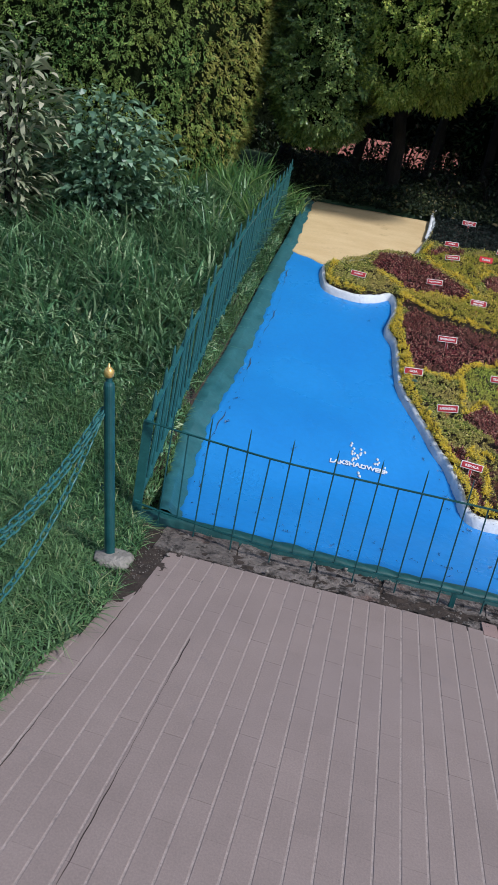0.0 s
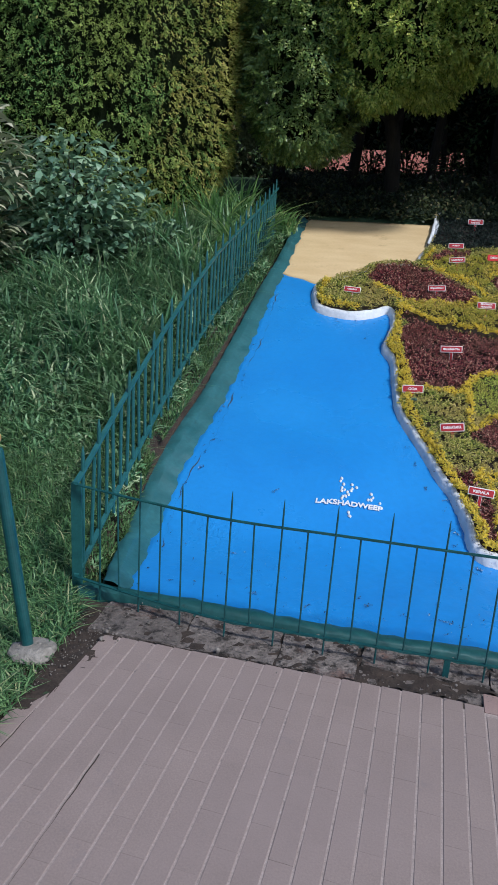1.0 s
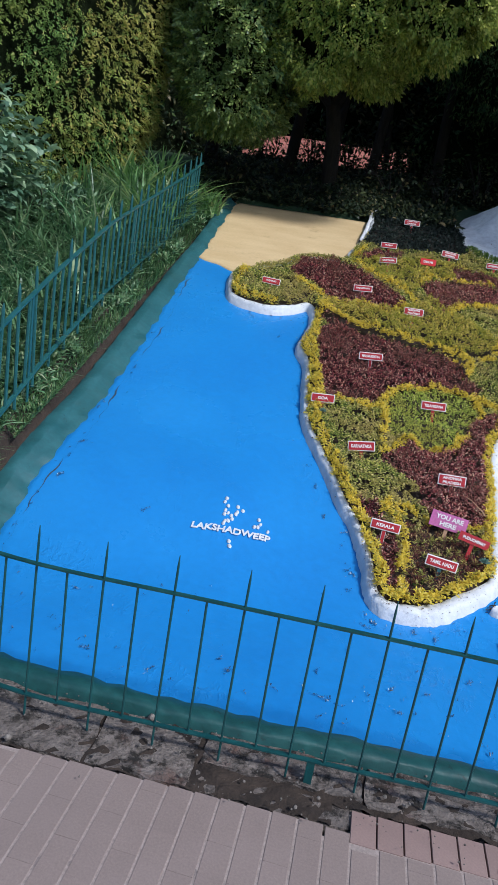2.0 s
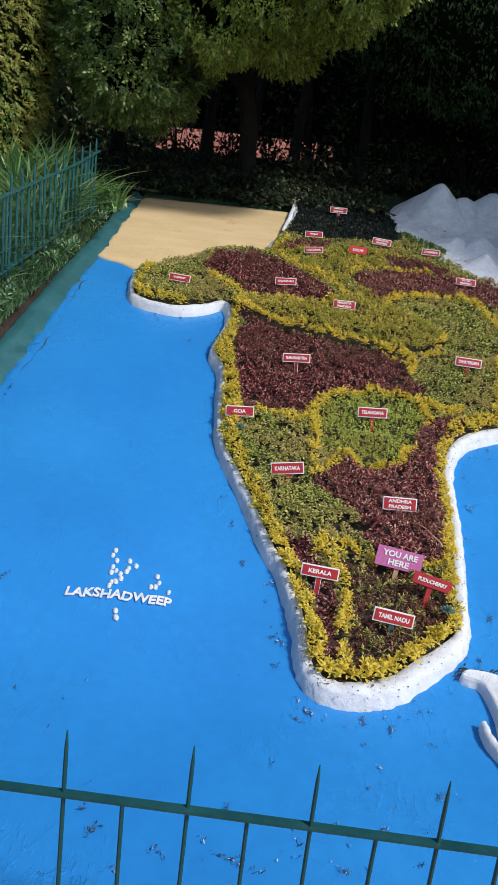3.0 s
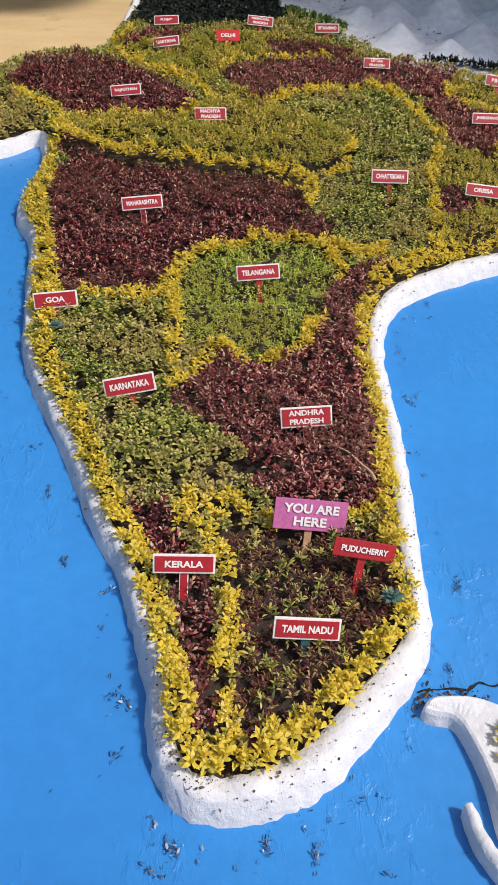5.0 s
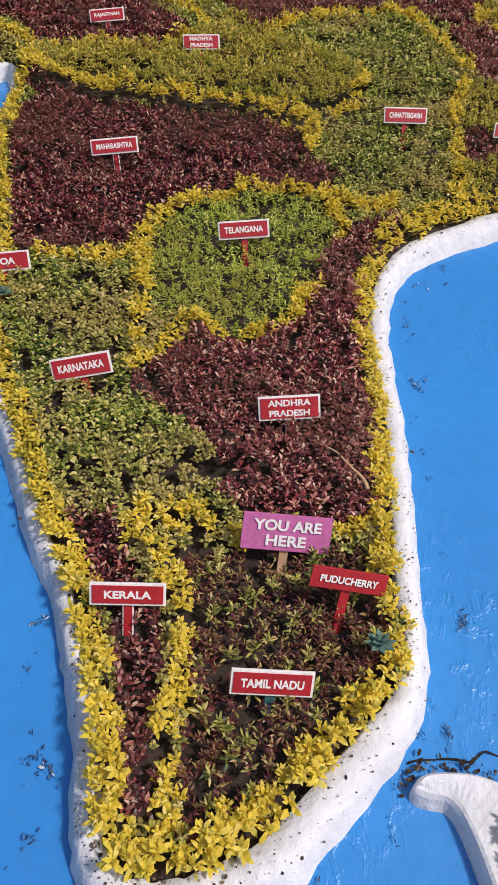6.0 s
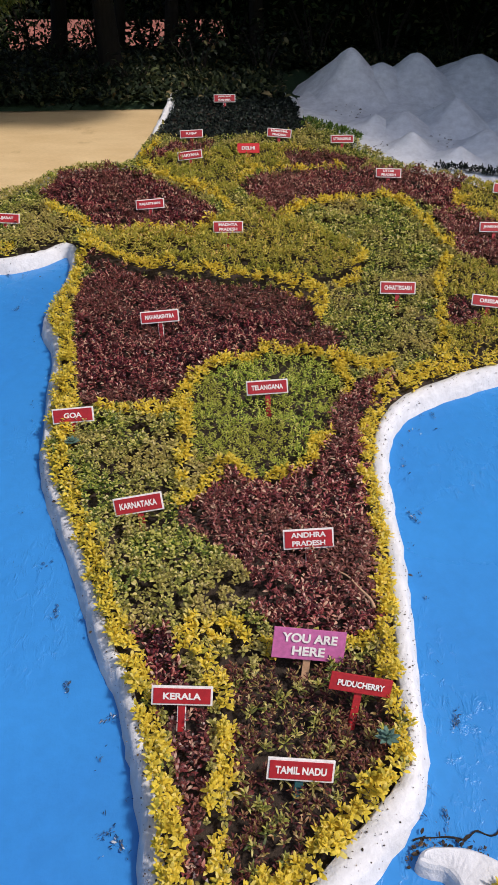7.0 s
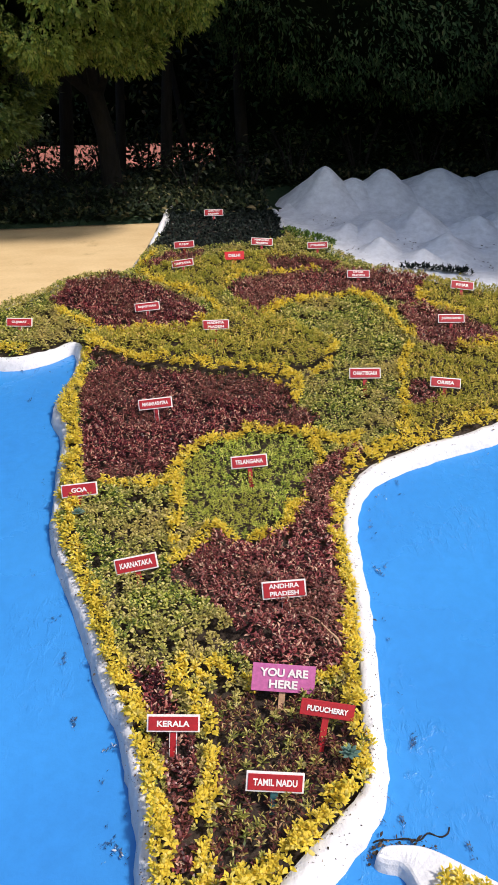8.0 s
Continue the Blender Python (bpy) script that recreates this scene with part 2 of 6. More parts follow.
CYPRESS = leafy("cypress_leaf", [(0.0, (0.045, 0.115, 0.032)), (0.5, (0.155, 0.300, 0.080)), (0.9, (0.34, 0.47, 0.12)), (1.0, (0.56, 0.50, 0.17))],
                (0.30, 0.34, 0.07), 0.7, 0.5, 0.3)
CANOPY = leafy("canopy_leaf", [(0.0, (0.095, 0.18, 0.040)), (0.5, (0.41, 0.50, 0.10)), (0.9, (0.72, 0.72, 0.17)), (1.0, (0.72, 0.65, 0.23))],
               (0.30, 0.34, 0.06), 0.9, 0.45, 0.3)

# glossy canopy leaf, darkened in colour for the tree's shaded left side
GLOSSYSHADED = leafy("glossy_shaded_leaf", [(0.0, (0.040, 0.095, 0.032)), (0.5, (0.185, 0.280, 0.075)), (0.9, (0.46, 0.54, 0.15)), (1.0, (0.58, 0.56, 0.20))],
                (0.18, 0.24, 0.06), 1.1, 0.34, 0.2, 0.5)
# cypress leaf brightened as if sunlit; its brown end is dried foliage
SUNSIDE = leafy("sunlit_side_cypress_leaf", [(0.0, (0.15, 0.22, 0.05)), (0.5, (0.42, 0.47, 0.11)), (0.88, (0.64, 0.60, 0.17)), (1.0, (0.60, 0.36, 0.13))],
                 (0.44, 0.40, 0.11), 2.0, 0.5, 0.35)
# darker copy of the cypress leaf, painting shade on the back hedges
SHADEDHEDGE = leafy("shaded_hedge_leaf", [(0.0, (0.026, 0.062, 0.024)), (0.5, (0.075, 0.145, 0.055)), (0.9, (0.18, 0.27, 0.10)), (1.0, (0.33, 0.32, 0.15))],
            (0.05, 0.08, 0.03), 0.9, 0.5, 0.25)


# ---------------------------------------------------------------- builders
def mesh_np(name, verts, faces, mats, smooth=False):
    """A mesh from arrays of points and of equal-sided faces."""
    verts, faces = np.asarray(verts, np.float32), np.asarray(faces, np.int32)
    me = bpy.data.meshes.new(name)
    me.vertices.add(len(verts))
    me.vertices.foreach_set("co", verts.ravel())
    k = faces.shape[1]
    me.loops.add(faces.size)
    me.loops.foreach_set("vertex_index", faces.ravel())
    me.polygons.add(len(faces))
    me.polygons.foreach_set("loop_start", np.arange(0, faces.size, k, dtype=np.int32))
    me.polygons.foreach_set("use_smooth", np.full(len(faces), smooth))
    me.update(calc_edges=True)
    me.validate()
    me.materials.append(mats)
    return me


def part(name, bm, mat, parent=None, label="", smooth=False):
    me = bpy.data.meshes.new(name)
    bm.to_mesh(me)
    bm.free()
    me.materials.append(mat)
    if smooth:
        for p in me.polygons:
            p.use_smooth = True
    ob = new(name, me)
    ob.parent = parent
    return tagged(ob, label)


def box_bm(x0, y0, z0, x1, y1, z1, bevel=0.0, bm=None):
    bm = bm or bmesh.new()
    r = bmesh.ops.create_cube(bm, size=1.0, matrix=Matrix.LocRotScale(((x0 + x1) / 2, (y0 + y1) / 2, (z0 + z1) / 2), None, (x1 - x0, y1 - y0, z1 - z0)))
    if bevel:
        es = list({e for v in r["verts"] for e in v.link_edges})
        bmesh.ops.bevel(bm, geom=es, offset=bevel, segments=2, affect="EDGES", profile=0.6)
    return bm


def lathe_bm(rings, seg=16, bm=None):
    """Rings of (radius, z)."""
    bm = bm or bmesh.new()
    rows = [[bm.verts.new((r * math.cos(2 * math.pi * i / seg), r * math.sin(2 * math.pi * i / seg), z)) for i in range(seg)] for r, z in rings]
    for a, b in zip(rows, rows[1:]):
        for i in range(seg):
            bm.faces.new((a[i], a[(i + 1) % seg], b[(i + 1) % seg], b[i]))
    bm.faces.new(rows[0][::-1])
    bm.faces.new(rows[-1])
    return bm


def tube_bm(points, radii, seg=8, bm=None):
    bm = bm or bmesh.new()
    pts = [Vector(p) for p in points]
    rows = []
    for i, p in enumerate(pts):
        d = (pts[min(i + 1, len(pts) - 1)] - pts[max(i - 1, 0)]).normalized()
        a = d.orthogonal().normalized() if i == 0 else (a - d * a.dot(d)).normalized()
        b = d.cross(a)
        r = radii[i] if hasattr(radii, "__len__") else radii
        rows.append([bm.verts.new(p + (a * math.cos(2 * math.pi * k / seg) + b * math.sin(2 * math.pi * k / seg)) * r) for k in range(seg)])
    for u, v in zip(rows, rows[1:]):
        for k in range(seg):
            bm.faces.new((u[k], u[(k + 1) % seg], v[(k + 1) % seg], v[k]))
    bm.faces.new(rows[0][::-1])
    bm.faces.new(rows[-1])
    return bm


def spline(points, per=6, closed=False):
    """Catmull-Rom through the points."""
    p = np.array(points, float)
    n, out = len(p), []
    for i in range(n if closed else n - 1):
        g = [p[(i + k) % n] if closed else p[min(max(i + k, 0), n - 1)] for k in (-1, 0, 1, 2)]
        for t in np.linspace(0, 1, per, endpoint=False):
            out.append(0.5 * (2 * g[1] + (g[2] - g[0]) * t + (2 * g[0] - 5 * g[1] + 4 * g[2] - g[3]) * t**2 + (3 * g[1] - g[0] - 3 * g[2] + g[3]) * t**3))
    if not closed:
        out.append(p[-1])
    return np.array(out)


def inside(poly, x, y):
    poly = np.asarray(poly)
    r = np.zeros(x.shape, bool)
    for (x0, y0), (x1, y1) in zip(poly, np.roll(poly, -1, 0)):
        c = (y0 > y) != (y1 > y)
        r ^= c & (x < (x1 - x0) * (y - y0) / (y1 - y0 + 1e-12) + x0)
    return r


def dist_line(line, x, y):
    d = np.full(x.shape, 1e9)
    for (x0, y0), (x1, y1) in zip(line[:-1], line[1:]):
        dx, dy = x1 - x0, y1 - y0
        t = np.clip(((x - x0) * dx + (y - y0) * dy) / (dx * dx + dy * dy + 1e-12), 0, 1)
        d = np.minimum(d, np.hypot(x - x0 - t * dx, y - y0 - t * dy))
    return d


def lump(x, y, s, seed=0.0):
    """Smooth bumps of about 1/s metres, -1 to 1."""
    k = seed * 1.7
    return (np.sin(x * s * 4.1 + k) * np.cos(y * s * 3.7 - k) + np.sin((x + y) * s * 2.3 + 2 * k) + np.cos((x - 1.3 * y) * s * 5.3 + 3 * k) * 0.6) / 2.6


def value_noise(P, scale, seed=0):
    """Smooth random field, about -1 to 1."""
    q = P * scale + 100.0
    i = np.floor(q).astype(np.int64)
    f = q - i
    f = f * f * (3 - 2 * f)
    out = 0
    for dx in (0, 1):
        for dy in (0, 1):
            for dz in (0, 1):
                c = i + [dx, dy, dz]
                h = (c[:, 0] * 73856093) ^ (c[:, 1] * 19349663) ^ (c[:, 2] * 83492791) ^ (seed * 2654435)
                h = ((h ^ (h >> 13)) * 1274126177) & 0xFFFFFF
                w = np.where(dx, f[:, 0], 1 - f[:, 0]) * np.where(dy, f[:, 1], 1 - f[:, 1]) * np.where(dz, f[:, 2], 1 - f[:, 2])
                out = out + w * (h / 0x7FFFFF - 1)
    return out


# ---------------------------------------------------------------- the lie of the land
SLOPE_Y = (-9.0, 3.9, 4.1, 4.4, 4.96, 5.9, 7.1, 8.0, 8.9, 10.0, 11.0, 13.0, 16.0, 30.0, 300.0)
SLOPE_Z = (0.01, 0.01, 0.032, 0.12, 0.325, 0.70, 1.21, 1.57, 1.93, 2.33, 2.68, 3.2, 3.5, 4.0, 6.0)


def slab_z(x, y):
    """Height of the sloping painted slab."""
    x, y = np.asarray(x, float), np.asarray(y, float)
    z = sum(np.interp(y + o, SLOPE_Y, SLOPE_Z) for o in (-0.12, -0.04, 0.04, 0.12)) / 4
    z = z + 0.065 * np.exp(-(np.clip(x - 0.3, 0, 9) / 0.4) ** 2 - ((y - 4.7) / 0.55) ** 2)
    return z - 0.035 * np.clip(x - 0.8, 0, 4) * np.clip((y - 4.2) / 1.2, 0, 1)


BANK_Y = (-9.0, 2.9, 3.16, 3.6, 4.2, 5.0, 6.0, 7.0, 8.0, 8.9, 10.0, 11.0, 13.0, 16.0, 30.0, 300.0)
BANK_Z = (0.02, 0.02, 0.04, 0.17, 0.40, 0.71, 1.07, 1.37, 1.66, 1.95, 2.36, 2.68, 3.1, 3.3, 3.6, 6.0)


def lawn_z(x, y):
    x, y = np.asarray(x, float), np.asarray(y, float)
    bank = np.interp(y, BANK_Y, BANK_Z)
    return bank + 0.03 * lump(x, y, 0.9) * np.clip((-0.9 - x) * 2, 0, 1)


def grid_mesh(name, xs, ys, height, mat, keep=None, smooth=True):
    X, Y = np.meshgrid(xs, ys)
    V = np.stack([X, Y, height(X, Y)], -1).reshape(-1, 3)
    nx, ny = len(xs), len(ys)
    i = (np.arange(ny - 1)[:, None] * nx + np.arange(nx - 1)[None]).ravel()
    F = np.stack([i, i + 1, i + nx + 1, i + nx], 1)
    if keep is not None:
        c = V[F].mean(1)
        F = F[keep(c[:, 0], c[:, 1])]
    return mesh_np(name, V, F, mat, smooth)


def ground_z(x, y):
    z = lawn_z(x, y) - 0.015
    in_slab = (x > -0.86) & (x < 4.9) & (y > 2.84) & ((y < 9.6) | (x > 1.85) & (y < 10.95))
    paved = (y <= 2.9) & (x > -0.78)
    return np.where(in_slab, slab_z(x, y) - 0.14, np.where(paved, -0.013, z))


gx = np.concatenate([[-400, -120, -40, -15, -8], np.linspace(-5.5, -0.93, 40), np.linspace(-0.85, 5, 50), [6, 8, 12, 25, 80, 400]])
gy = np.concatenate([[-400, -100, -30, -10, -4, -2], np.linspace(-1, 2.8, 18), np.linspace(2.86, 10.4, 100), np.linspace(10.6, 16, 14), [20, 40, 120, 400]])
ground = new("ground", grid_mesh("ground", gx, gy, ground_z, TURF))
ground.data.materials.append(SOIL)
for face in ground.data.polygons:       # bare earth between the fence and the west kerb
    c = face.center
    if -0.94 < c.x < -0.7 and 3.0 < c.y < 9.8:
        face.material_index = 1
tagged(ground, "grassy ground rising behind the paved path", "ground", kind="structure")

# ---------------------------------------------------------------- painted slab: sea, desert
LEFT_EDGE = [(-0.56, 3.2), (-0.66, 3.8), (-0.72, 4.4), (-0.705, 5.0), (-0.695, 5.7), (-0.695, 6.4), (-0.705, 7.2), (-0.69, 8.0), (-0.70, 8.8), (-0.71, 9.5)]
left_edge = spline(LEFT_EDGE, 16)


def left_x(y):
    return np.interp(y, left_edge[:, 1], left_edge[:, 0])


def slab_mesh(name, y0, y1, x1, dz, mat, nx, ny, y_low=None):
    """A sheet over the slab from the green kerb's edge, with a skirt below it."""
    us, vs = np.linspace(0, 1, nx), np.linspace(0, 1, ny)
    U, W = np.meshgrid(us, vs)
    Y = y0 + (y1 - y0) * W
    X = left_x(Y) - 0.03 + (x1 - left_x(Y) + 0.03) * U
    if y_low is not None:
        Yl = y_low(X)
        Y = Yl + (y1 - Yl) * W
    Z = slab_z(X, Y) + dz + 0.004 * lump(X, Y, 1.4, 2)
    V = np.stack([X, Y, Z], -1).reshape(-1, 3)
    i = (np.arange(ny - 1)[:, None] * nx + np.arange(nx - 1)[None]).ravel()
    F = np.stack([i, i + 1, i + nx + 1, i + nx], 1)
    rim = np.concatenate([np.arange(nx), np.arange(1, ny) * nx + nx - 1, (ny - 1) * nx + np.arange(nx - 2, -1, -1), np.arange(ny - 2, 0, -1) * nx])
    low = len(V) + np.arange(len(rim))
    V = np.concatenate([V, V[rim] - [0, 0, 0.1 if dz <= 0 else 0.012]])
    k = np.arange(len(rim))
    kn = (k + 1) % len(rim)
    F = np.concatenate([F, np.stack([rim[k], low[k], low[kn], rim[kn]], 1)])
    return mesh_np(name, V, F, mat, True)


sea = new("painted_sea_slab", slab_mesh("painted_sea_slab", 3.14, 9.5, 4.7, 0.0, BLUE, 90, 120))
tagged(sea, "blue painted concrete slab standing for the sea", "painted slab", kind="structure")
desert = new("painted_desert_slab", slab_mesh("painted_desert_slab", 7.7, 9.55, 1.3, 0.007, SAND, 40, 40,
                                              lambda x: np.interp(x, (-0.8, -0.3, 1.3), (7.86, 7.63, 7.4)) + 0.012 * np.sin(x * 23)))
tagged(desert, "sand-yellow painted concrete slab beside the map", "painted slab", kind="structure")


def sweep_profile(name, path, prof, mat, closed=False, base=None, rough=0.0, seed=0):
    """Sweep (side, height) points along a plan path; side is to the left of the way. prof may vary with the index."""
    path = np.asarray(path, float)
    n = len(path)
    nxt = np.roll(path, -1, 0) if closed else np.vstack([path[1:], path[-1:]])
    prv = np.roll(path, 1, 0) if closed else np.vstack([path[:1], path[:-1]])
    d = nxt - prv
    d /= np.linalg.norm(d, axis=1)[:, None] + 1e-9
    side = np.stack([-d[:, 1], d[:, 0]], 1)
    r = np.random.default_rng(seed)
    V = []
    for i in range(n):
        for s, h in prof(i):
            x, y = path[i] + side[i] * s
            j = r.normal(0, rough, 3) if rough else np.zeros(3)
            V.append((x + j[0], y + j[1], float((base or slab_z)(x, y)) + h + j[2]))
    m = len(prof(0))
    F = [(i * m + k, ((i + 1) % n) * m + k, ((i + 1) % n) * m + k + 1, i * m + k + 1) for i in range(n if closed else n - 1) for k in range(m - 1)]
    return mesh_np(name, V, np.array(F)[:, ::-1], mat, True)


def west_profile(i):
    w = float(np.interp(left_edge[i][1], (3.2, 4.2, 5.0, 6.0, 7.0, 8.2, 9.5), (0.12, 0.17, 0.185, 0.175, 0.15, 0.13, 0.11)))
    rag = 0.010 * math.sin(left_edge[i][1] * 17) + 0.008 * math.sin(left_edge[i][1] * 41 + 1)
    return [(-0.014 + rag, -0.01), (rag, 0.009), (w * 0.3, 0.030), (w * 0.50, 0.052), (w * 0.54, 0.058), (w - 0.008, 0.060), (w, 0.054), (w + 0.01, -0.12)]


left_kerb = new("kerb_west", sweep_profile("kerb_west", left_edge, west_profile, GREENPAINT, rough=0.003))
tagged(left_kerb, "green painted concrete kerb with worn paint", "kerb", kind="structure")
front_line = np.stack([np.linspace(-0.78, 4.7, 90), 3.182 + 0.010 * np.sin(np.linspace(0, 19, 90))], 1)
front_kerb = new("kerb_south", sweep_profile("kerb_south", front_line, lambda i: [(-0.075, -0.1), (-0.072, 0.026), (-0.060, 0.038), (-0.012, 0.035), (0.030 + 0.006 * math.sin(i * 0.9) + 0.007 * math.sin(i * 2.3), 0.016), (0.058 + 0.006 * math.sin(i * 0.9) + 0.007 * math.sin(i * 2.3), -0.006)], KERBDARK, rough=0.003, seed=3))
tagged(front_kerb, "green painted concrete edging along the sea slab", "kerb", kind="structure")

# ---------------------------------------------------------------- the map of flower beds
WEST = [(0.49, 7.07), (0.53, 6.8), (0.48, 6.44), (0.57, 6.22), (0.61, 5.9), (0.65, 5.58), (0.70, 5.43), (0.78, 5.26), (0.89, 5.03), (0.98, 4.82),
        (1.05, 4.70), (1.10, 4.55), (1.14, 4.41), (1.16, 4.25), (1.20, 4.15), (1.27, 4.10), (1.38, 4.09), (1.47, 4.11), (1.56, 4.15)]
EAST = [(1.68, 4.25), (1.83, 4.40), (1.88, 4.52), (1.90, 4.68), (1.93, 4.89), (1.96, 5.12), (1.97, 5.35), (1.985, 5.54), (2.04, 5.73), (2.16, 5.87),
        (2.42, 6.0), (2.68, 6.1), (2.95, 6.22), (3.25, 6.42), (3.5, 6.75), (3.6, 7.2), (3.55, 7.7)]
NORTH = [(3.37, 7.86), (3.16, 7.97), (2.98, 8.10), (2.78, 8.2), (2.63, 8.3), (2.42, 8.55), (2.2, 8.92), (2.02, 9.1), (2.03, 9.5), (1.95, 9.78),
         (1.72, 9.93), (1.05, 9.93), (0.9, 9.75), (0.9, 9.28), (0.8, 8.66), (0.72, 8.4), (0.68, 8.18), (0.42, 8.16), (0.2, 8.06), (0.13, 7.9)]
GULF = [(-0.08, 7.72), (-0.24, 7.6), (-0.31, 7.46), (-0.27, 7.19), (-0.21, 7.04), (-0.06, 6.95), (0.18, 6.92), (0.37, 6.99)]
coast = spline(WEST + EAST + NORTH + GULF, 5, True)


def kerb_width(p):
    broad = 0.014 if p[0] > 1.8 and 4.6 < p[1] < 6.3 else 0.0
    return 0.05 + broad + 0.03 * math.exp(-(((p[0] - 1.6) / 0.4) ** 2 + ((p[1] - 4.25) / 0.3) ** 2))


def coast_profile(i):
    w = kerb_width(coast[i])
    return [(-0.006, -0.03), (-0.002, 0.004), (0.007, 0.028), (0.014, 0.046), (0.022, 0.056), (0.034, 0.060), (w - 0.006, 0.061), (w, 0.05), (w + 0.002, -0.01)]


flower_map = tagged(new("flower_map"), "raised flower bed in a country's shape with white painted kerb", "flower bed")
coast_kerb = new("map_kerb", sweep_profile("map_kerb", coast, coast_profile, WHITE, True, rough=0.0025, seed=5))
coast_kerb.parent = flower_map
tagged(coast_kerb, "white painted rounded kerb, chipped and spotted")
bx, by = np.arange(-0.35, 3.65, 0.025), np.arange(4.08, 9.98, 0.025)
def bed_drop(x, y):
    """The southern tip of the bed lies lower than the rest."""
    return 0.036 * np.clip((4.98 - np.asarray(y, float)) / 0.25, 0, 1)


bed_soil = new("bed_soil", grid_mesh("bed_soil", bx, by, lambda x, y: slab_z(x, y) + 0.05 - bed_drop(x, y) * 0.7 + 0.006 * lump(x, y, 6), SOIL,
                                     lambda x, y: inside(coast, x, y) & (dist_line(np.vstack([coast, coast[:1]]), x, y) > 0.048 + 0.03 * np.exp(-(((x - 1.6) / 0.4) ** 2 + ((y - 4.25) / 0.3) ** 2)))))
bed_soil.parent = flower_map

# beds inside the map: leaf kind, corner points, label
PURPLES = {
    "maharashtra": [(0.61, 6.66), (0.71, 6.75), (0.97, 6.63), (1.2, 6.6), (1.46, 6.63), (1.65, 6.54), (1.77, 6.45), (1.78, 6.31), (1.92, 6.25), (1.88, 6.14), (1.74, 6.11),
                    (1.56, 6.14), (1.38, 6.06), (1.25, 6.01), (1.14, 5.81), (0.91, 5.76), (0.78, 5.77), (0.73, 5.98), (0.66, 6.32)],
    "andhra": [(1.84, 5.85), (1.97, 5.94), (2.24, 6.04), (2.11, 5.87), (1.98, 5.75), (1.91, 5.57), (1.86, 5.31), (1.87, 5.13), (1.87, 4.98), (1.85, 4.82), (1.72, 4.8), (1.5, 4.84),
               (1.44, 4.9), (1.42, 5.02), (1.33, 5.12), (1.19, 5.22), (1.25, 5.28), (1.34, 5.44), (1.58, 5.42), (1.72, 5.54), (1.78, 5.7)],
    "kerala": [(1.08, 4.83), (1.17, 4.85), (1.25, 4.72), (1.27, 4.66), (1.32, 4.62), (1.32, 4.49), (1.31, 4.37), (1.31, 4.24), (1.26, 4.23), (1.24, 4.32), (1.24, 4.44), (1.21, 4.58), (1.14, 4.7)],
    "rajasthan": [(0.23, 7.6), (0.31, 7.96), (0.64, 8.01), (0.81, 7.9), (1.07, 7.7), (1.31, 7.42), (1.33, 7.26), (1.2, 7.15), (0.88, 7.13), (0.66, 7.19), (0.53, 7.36)],
    "punjab": [(0.82, 8.21), (1.03, 8.46), (1.3, 8.52), (1.26, 8.3), (1.04, 8.26), (0.88, 8.1)],
    "uttarakhand": [(1.79, 8.34), (2.19, 8.32), (2.35, 8.19), (2.29, 8.09), (1.81, 8.06)],
    "uttar": [(1.47, 7.77), (1.64, 7.96), (2.07, 8.04), (2.5, 8.08), (2.76, 8.06), (2.98, 7.95), (2.83, 7.71), (2.84, 7.44), (2.63, 7.53), (2.49, 7.63), (2.26, 7.69), (1.93, 7.57), (1.76, 7.36), (1.68, 7.28), (1.54, 7.5)],
    "jharkhand": [(2.61, 7.45), (2.84, 7.44), (3.02, 7.3), (3.17, 7.06), (3.3, 6.98), (3.12, 6.93), (2.81, 6.88), (2.64, 6.98), (2.64, 7.2)],
    "orissa_corner": [(2.42, 6.45), (2.5, 6.55), (2.66, 6.42), (2.55, 6.32), (2.42, 6.3)],
}
OLIVES = {
    "madhya": [(0.55, 7.02), (0.68, 7.08), (1.2, 7.11), (1.38, 7.26), (1.54, 7.5), (1.61, 7.37), (1.75, 7.24), (1.89, 7.16), (2.1, 6.94), (2.12, 6.81), (1.89, 6.64), (1.76, 6.62), (1.44, 6.69), (1.12, 6.73), (0.86, 6.74), (0.65, 6.88)],
    "haryana": [(0.82, 8.1), (1.04, 8.26), (1.26, 8.3), (1.6, 8.5), (2.2, 8.37), (1.79, 8.34), (1.81, 8.06), (1.56, 8.02), (1.47, 7.77), (1.38, 7.5), (1.27, 7.69), (1.06, 7.79)],
    "bihar": [(2.83, 7.71), (3.01, 7.95), (3.5, 7.75), (3.5, 7.0), (3.17, 7.06), (3.02, 7.3), (2.86, 7.46)],
    "orissa": [(2.55, 6.86), (3.3, 6.95), (3.4, 6.7), (2.85, 6.23), (2.44, 6.06), (2.26, 6.03), (2.4, 6.4)],
}
GREENS = {
    "telangana": [(1.38, 6.06), (1.56, 6.14), (1.74, 6.11), (1.83, 6.05), (1.84, 5.89), (1.78, 5.7), (1.72, 5.56), (1.58, 5.45), (1.47, 5.41), (1.36, 5.47), (1.25, 5.5), (1.21, 5.6), (1.21, 5.85), (1.25, 5.97)],
    "himachal": [(1.58, 8.72), (1.98, 8.95), (2.38, 8.5), (2.2, 8.37), (1.85, 8.51)],
}
DARKS = {"kashmir": [(0.84, 8.56), (0.92, 9.0), (0.93, 9.6), (1.05, 9.85), (1.92, 9.8), (2.0, 9.3), (1.98, 8.8), (1.67, 8.65), (1.25, 8.58)]}
